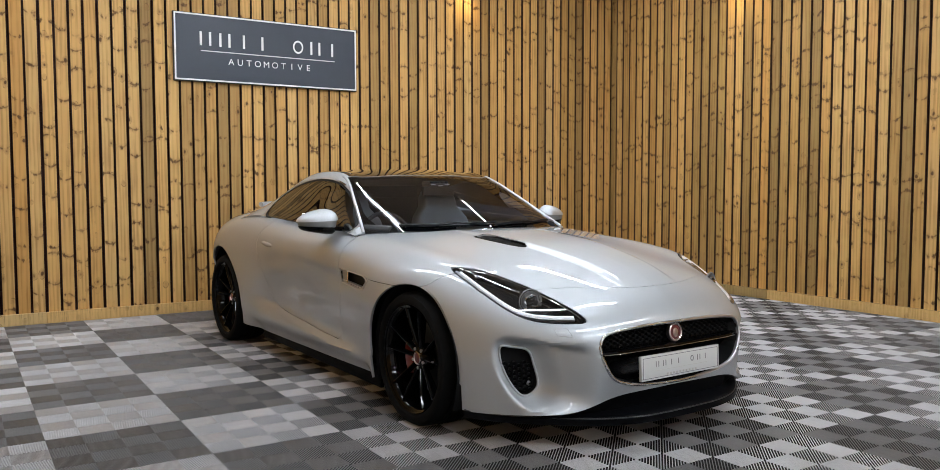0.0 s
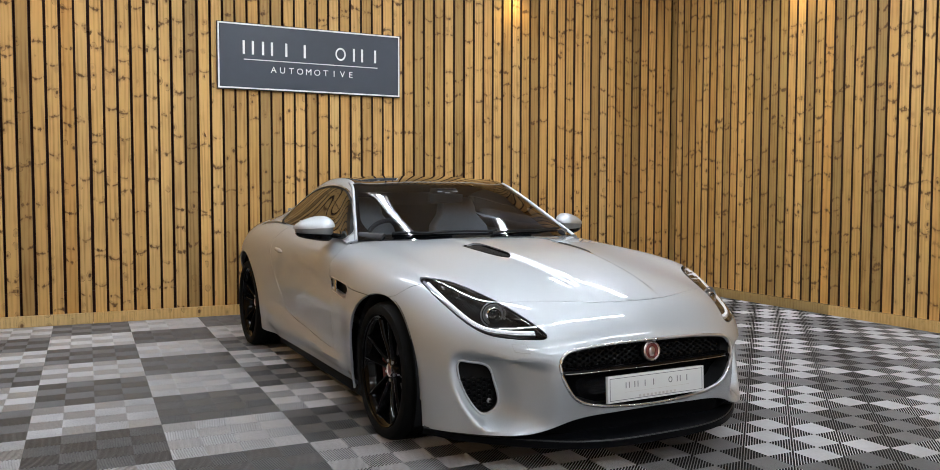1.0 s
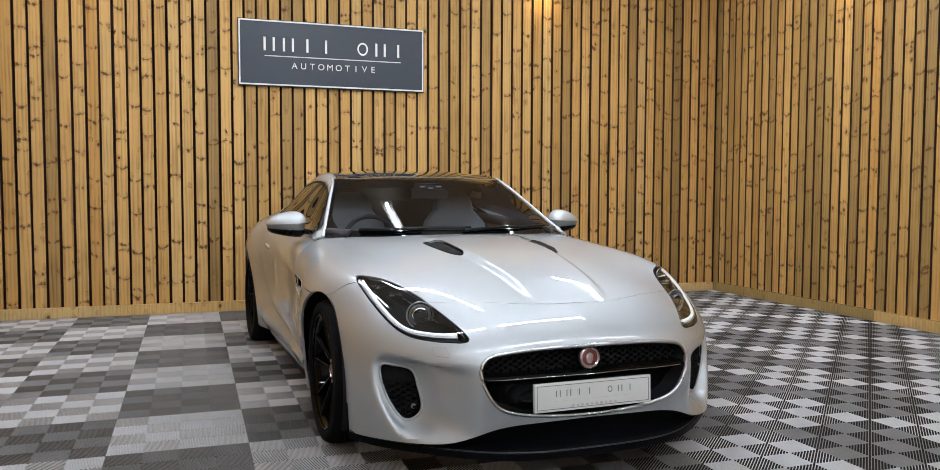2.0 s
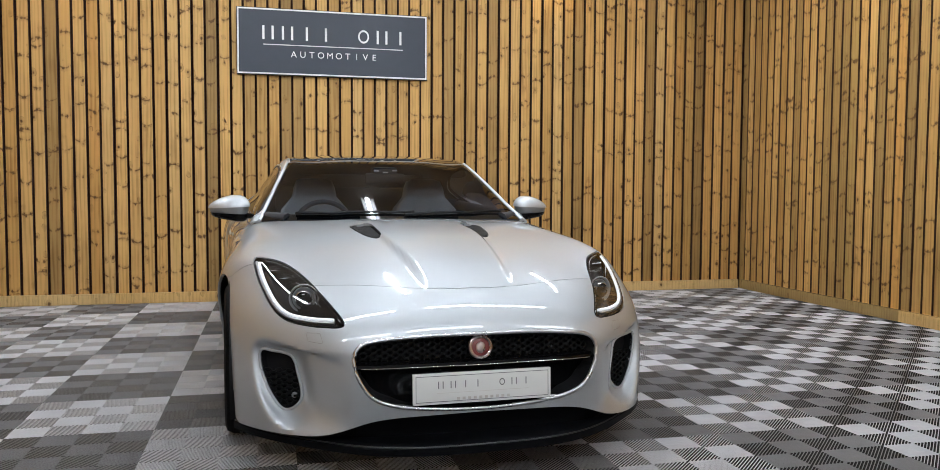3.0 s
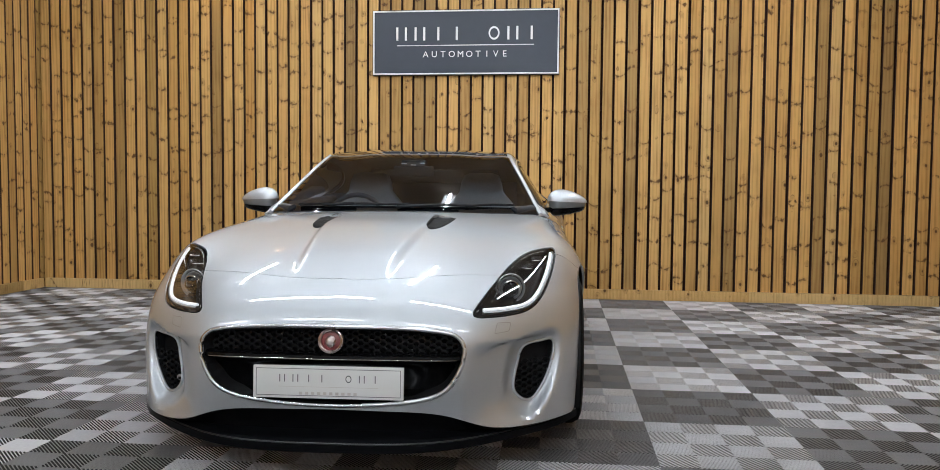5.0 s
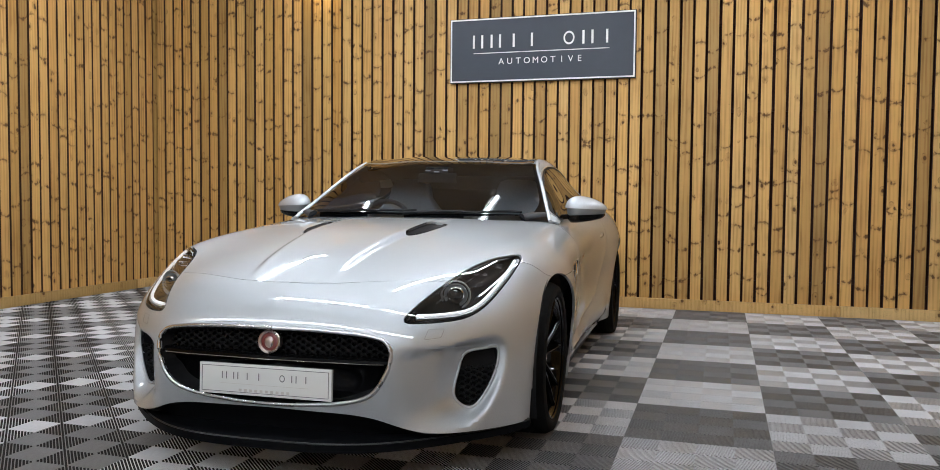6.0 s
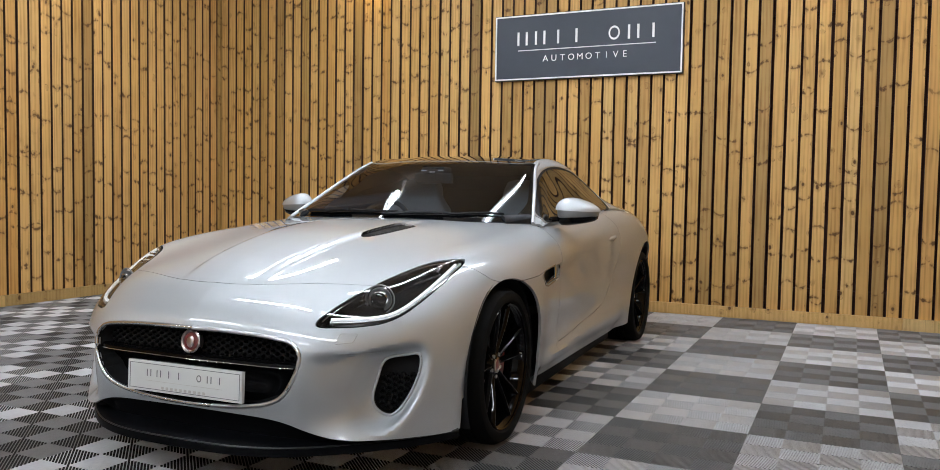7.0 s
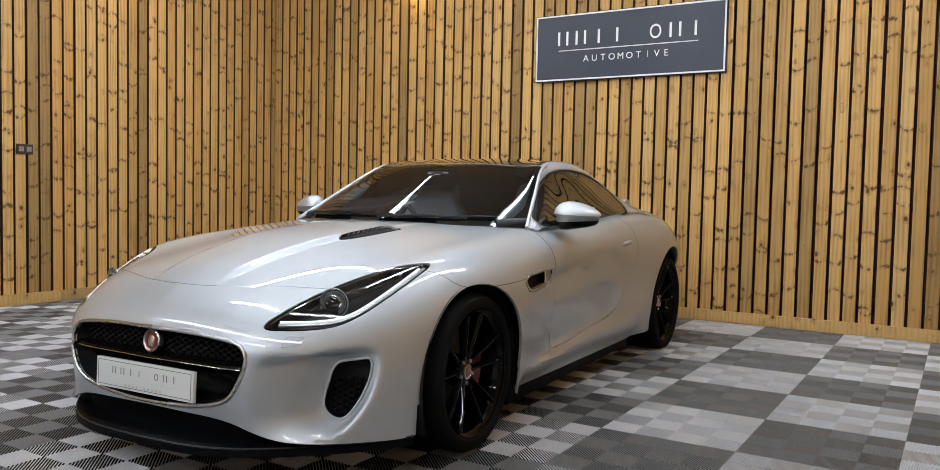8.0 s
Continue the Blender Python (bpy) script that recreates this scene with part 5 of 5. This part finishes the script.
add_grid(bm, [[(x * 0.985, y + 0.02, z + 0.012), (x * 0.96, y + 0.05, z - 0.01), (x * 0.93, y + 0.07 - 0.02 * abs(x), 0.185)] for x, y, z in edge_line])
bmesh.ops.recalc_face_normals(bm, faces=bm.faces)
body_part("lower_mouth", bm, SPLITTER_BLACK, "black lower bumper mouth", 40)

# door mirrors and handles
def mirror_pod(side, levels):
    """Rounded mirror housing built of level rings: height, width and depth of each."""
    bm = bmesh.new()
    rows = []
    for z, w, d in levels:
        ring = []
        for a in np.linspace(0, 2 * math.pi, 44, endpoint=False):
            ca, sa = math.cos(a), math.sin(a)
            px = np.sign(ca) * abs(ca) ** 0.8 * w
            py = np.sign(sa) * abs(sa) ** 0.85 * d * (1.0 if sa < 0 else 0.5)
            high = z - 0.965
            ring.append((side * (0.905 + px), 1.085 + py + 0.25 * px, 0.965 + high * (1.02 - 2.6 * px if high > 0 else 1.0 - 3.0 * px)))
        rows.append(ring)
    vs = add_grid(bm, rows, close_u=True)
    bm.faces.new(vs[0])
    bm.faces.new(vs[-1])
    bmesh.ops.recalc_face_normals(bm, faces=bm.faces)
    return bm


for side in (-1, 1):
    dome = [(0.982 + 0.066 * math.sin(q), 0.115 * math.cos(q) ** 0.95 + 0.001, 0.094 * math.cos(q) ** 0.95 + 0.001) for q in np.linspace(0.0, 1.55, 14)]
    mirror = body_part("door_mirror", mirror_pod(side, dome), PAINT, "silver door mirror on a black foot", 50)
    body_part("mirror_band", mirror_pod(side, [(0.948, 0.100, 0.084), (0.954, 0.104, 0.088), (0.983, 0.108, 0.091)]), BAND_GREY, "silver lower band", 50, mirror)
    body_part("mirror_base", mirror_pod(side, [(0.908, 0.050, 0.035), (0.914, 0.085, 0.062), (0.928, 0.100, 0.080), (0.947, 0.104, 0.087)]), GLOSS_BLACK, "black lower housing", 50, mirror)
    body_part("mirror_foot", tube([(side * 0.86, 1.07, 0.938), (side * 0.80, 1.02, 0.936), (side * 0.745, 0.97, 0.930)], 0.017, 8, flat=0.9), GLOSS_BLACK, "", 60, mirror)
    bm = box((-0.075, -0.002, -0.034), (0.075, 0.002, 0.030), 0.001, pose(side * 0.900, 1.128, 0.996, 0, 0, side * 14))
    body_part("mirror_glass", bm, CHROME, "", None, mirror)
    bm = bmesh.new()
    bmesh.ops.create_icosphere(bm, subdivisions=3, radius=1.0)
    bmesh.ops.transform(bm, matrix=pose(side * 0.900, 1.925, 0.785, 4, 0, 0) @ Matrix.Diagonal((0.020, 0.115, 0.019, 1)), verts=bm.verts)
    body_part("door_handle", bm, PAINT, "", 60)

# spoiler lip on the tail
bm = tube([(x, 3.20 - 0.12 * (x / 0.5) ** 2, 1.032 - 0.008 * (x / 0.5) ** 2) for x in np.linspace(-0.52, 0.52, 17)], 0.026, 8, flat=0.8)
body_part("spoiler", bm, PAINT, "", 60)


# wheels
def wheel(y0, side, width, out=0.805):
    """Black five twin-spoke wheel: rim with tyre, spokes, cap, disc."""
    at = pose(side * out, y0, WHEEL_R, 0, 0, 0 if side > 0 else 180)
    hw = width / 2
    rim_bm = lathe([(0.108, 0.262), (0.112, 0.268), (0.106, 0.272), (0.100, 0.256), (0.085, 0.244), (0.0, 0.238), (-0.10, 0.238), (-0.11, 0.262)], 56)
    w = part("wheel", rim_bm, WHEEL_BLACK, car, "gloss black twin-spoke wheel with a low tyre", 40)
    w.matrix_basis = at
    prof = [(-0.10, 0.258), (-hw + 0.004, 0.276), (-hw, 0.299), (-hw + 0.008, 0.319), (-hw + 0.035, 0.333)]
    for c in (-0.055, -0.018, 0.018, 0.055):
        prof += [(c - 0.006, 0.335), (c - 0.005, 0.328), (c + 0.005, 0.328), (c + 0.006, 0.335)]
    prof += [(hw - 0.035, 0.333), (hw - 0.008, 0.319), (hw, 0.299), (hw - 0.004, 0.280), (0.104, 0.268), (0.10, 0.259)]
    part("tyre", lathe(prof, 72), RUBBER, w, "black low-profile tyre", 35)
    for k in range(5):
        for off in (-1, 1):
            a = 2 * math.pi * k / 5 + 0.30
            bm = bmesh.new()
            rows = []
            for r, th, hw2, x in ((0.030, 0.045, 0.014, 0.060), (0.085, 0.050, 0.0125, 0.070), (0.165, 0.080, 0.0100, 0.088), (0.240, 0.098, 0.0105, 0.100), (0.256, 0.102, 0.016, 0.100)):
                cx = off * (0.010 + (r - 0.03) * 0.24)
                rows.append([(x - th * 0.5, r, cx - hw2), (x - 0.014, r, cx - hw2), (x, r, cx - hw2 * 0.18), (x, r, cx + hw2 * 0.18), (x - 0.014, r, cx + hw2), (x - th * 0.5, r, cx + hw2)])
            add_grid(bm, rows)
            bmesh.ops.recalc_face_normals(bm, faces=bm.faces)
            bmesh.ops.transform(bm, matrix=Matrix.Rotation(a, 4, "X"), verts=bm.verts)
            part("spoke", bm, WHEEL_BLACK, w, "", 35)
    part("hub", lathe([(0.0, 0.07), (0.045, 0.068), (0.060, 0.055), (0.064, 0.034)], 32), WHEEL_BLACK, w, "", 40)
    part("hub_cap", lathe([(0.071, 0.0005), (0.070, 0.016), (0.066, 0.026)], 28), BADGE_RED, w, "red and silver centre cap", 40)
    part("cap_ring", lathe([(0.066, 0.026), (0.071, 0.028), (0.069, 0.033), (0.060, 0.034)], 28), ROSE_METAL, w, "", 40)
    for k in range(5):
        a = 2 * math.pi * k / 5 + 0.93
        bm = lathe([(0.045, 0.0085), (0.066, 0.008), (0.068, 0.0005)], 8)
        bmesh.ops.transform(bm, matrix=Matrix.Translation((0, 0.050 * math.cos(a), 0.050 * math.sin(a))), verts=bm.verts)
        part("wheel_nut", bm, SATIN_METAL, w)
    part("brake_disc", lathe([(-0.03, 0.05), (-0.005, 0.06), (-0.005, 0.178), (-0.03, 0.178)], 40), DISC_METAL, w, "", 40)
    part("valve", tube([(0.098, 0.205, 0.02), (0.108, 0.200, 0.02)], 0.003, 5), SATIN_METAL, w)
    back = 1 if side > 0 else -1
    bm = bmesh.new()
    rows = [[(x, back * r * math.cos(a), r * math.sin(a)) for x, r in ((-0.04, 0.13), (0.025, 0.13), (0.035, 0.145), (0.035, 0.175), (0.02, 0.19), (-0.04, 0.19))] for a in np.linspace(-0.62, 0.28, 10)]
    vs = add_grid(bm, rows, close_u=True)
    bm.faces.new(vs[0])
    bm.faces.new(vs[-1])
    bmesh.ops.recalc_face_normals(bm, faces=bm.faces)
    part("brake_caliper", bm, RED_PAINT, w, "red brake caliper", 40)


for side in (-1, 1):
    wheel(0.0, side, 0.245)
    wheel(AXLE, side, 0.265, 0.826)

# ---- switch plate on the west boards ----
switch = empty("switch_plate", pose(WEST + DEPTH + 0.006, 1.30, 1.40, 0, 0, 90), "small dark bronze double socket let into the boards", "socket")
part("plate", box((-0.075, -0.012, -0.045), (0.075, 0.0, 0.045), 0.003), BRASS, switch)
for x in (-0.035, 0.035):
    part("outlet", box((x - 0.022, -0.016, -0.022), (x + 0.022, -0.012, 0.022), 0.001), BAND_GREY, switch)
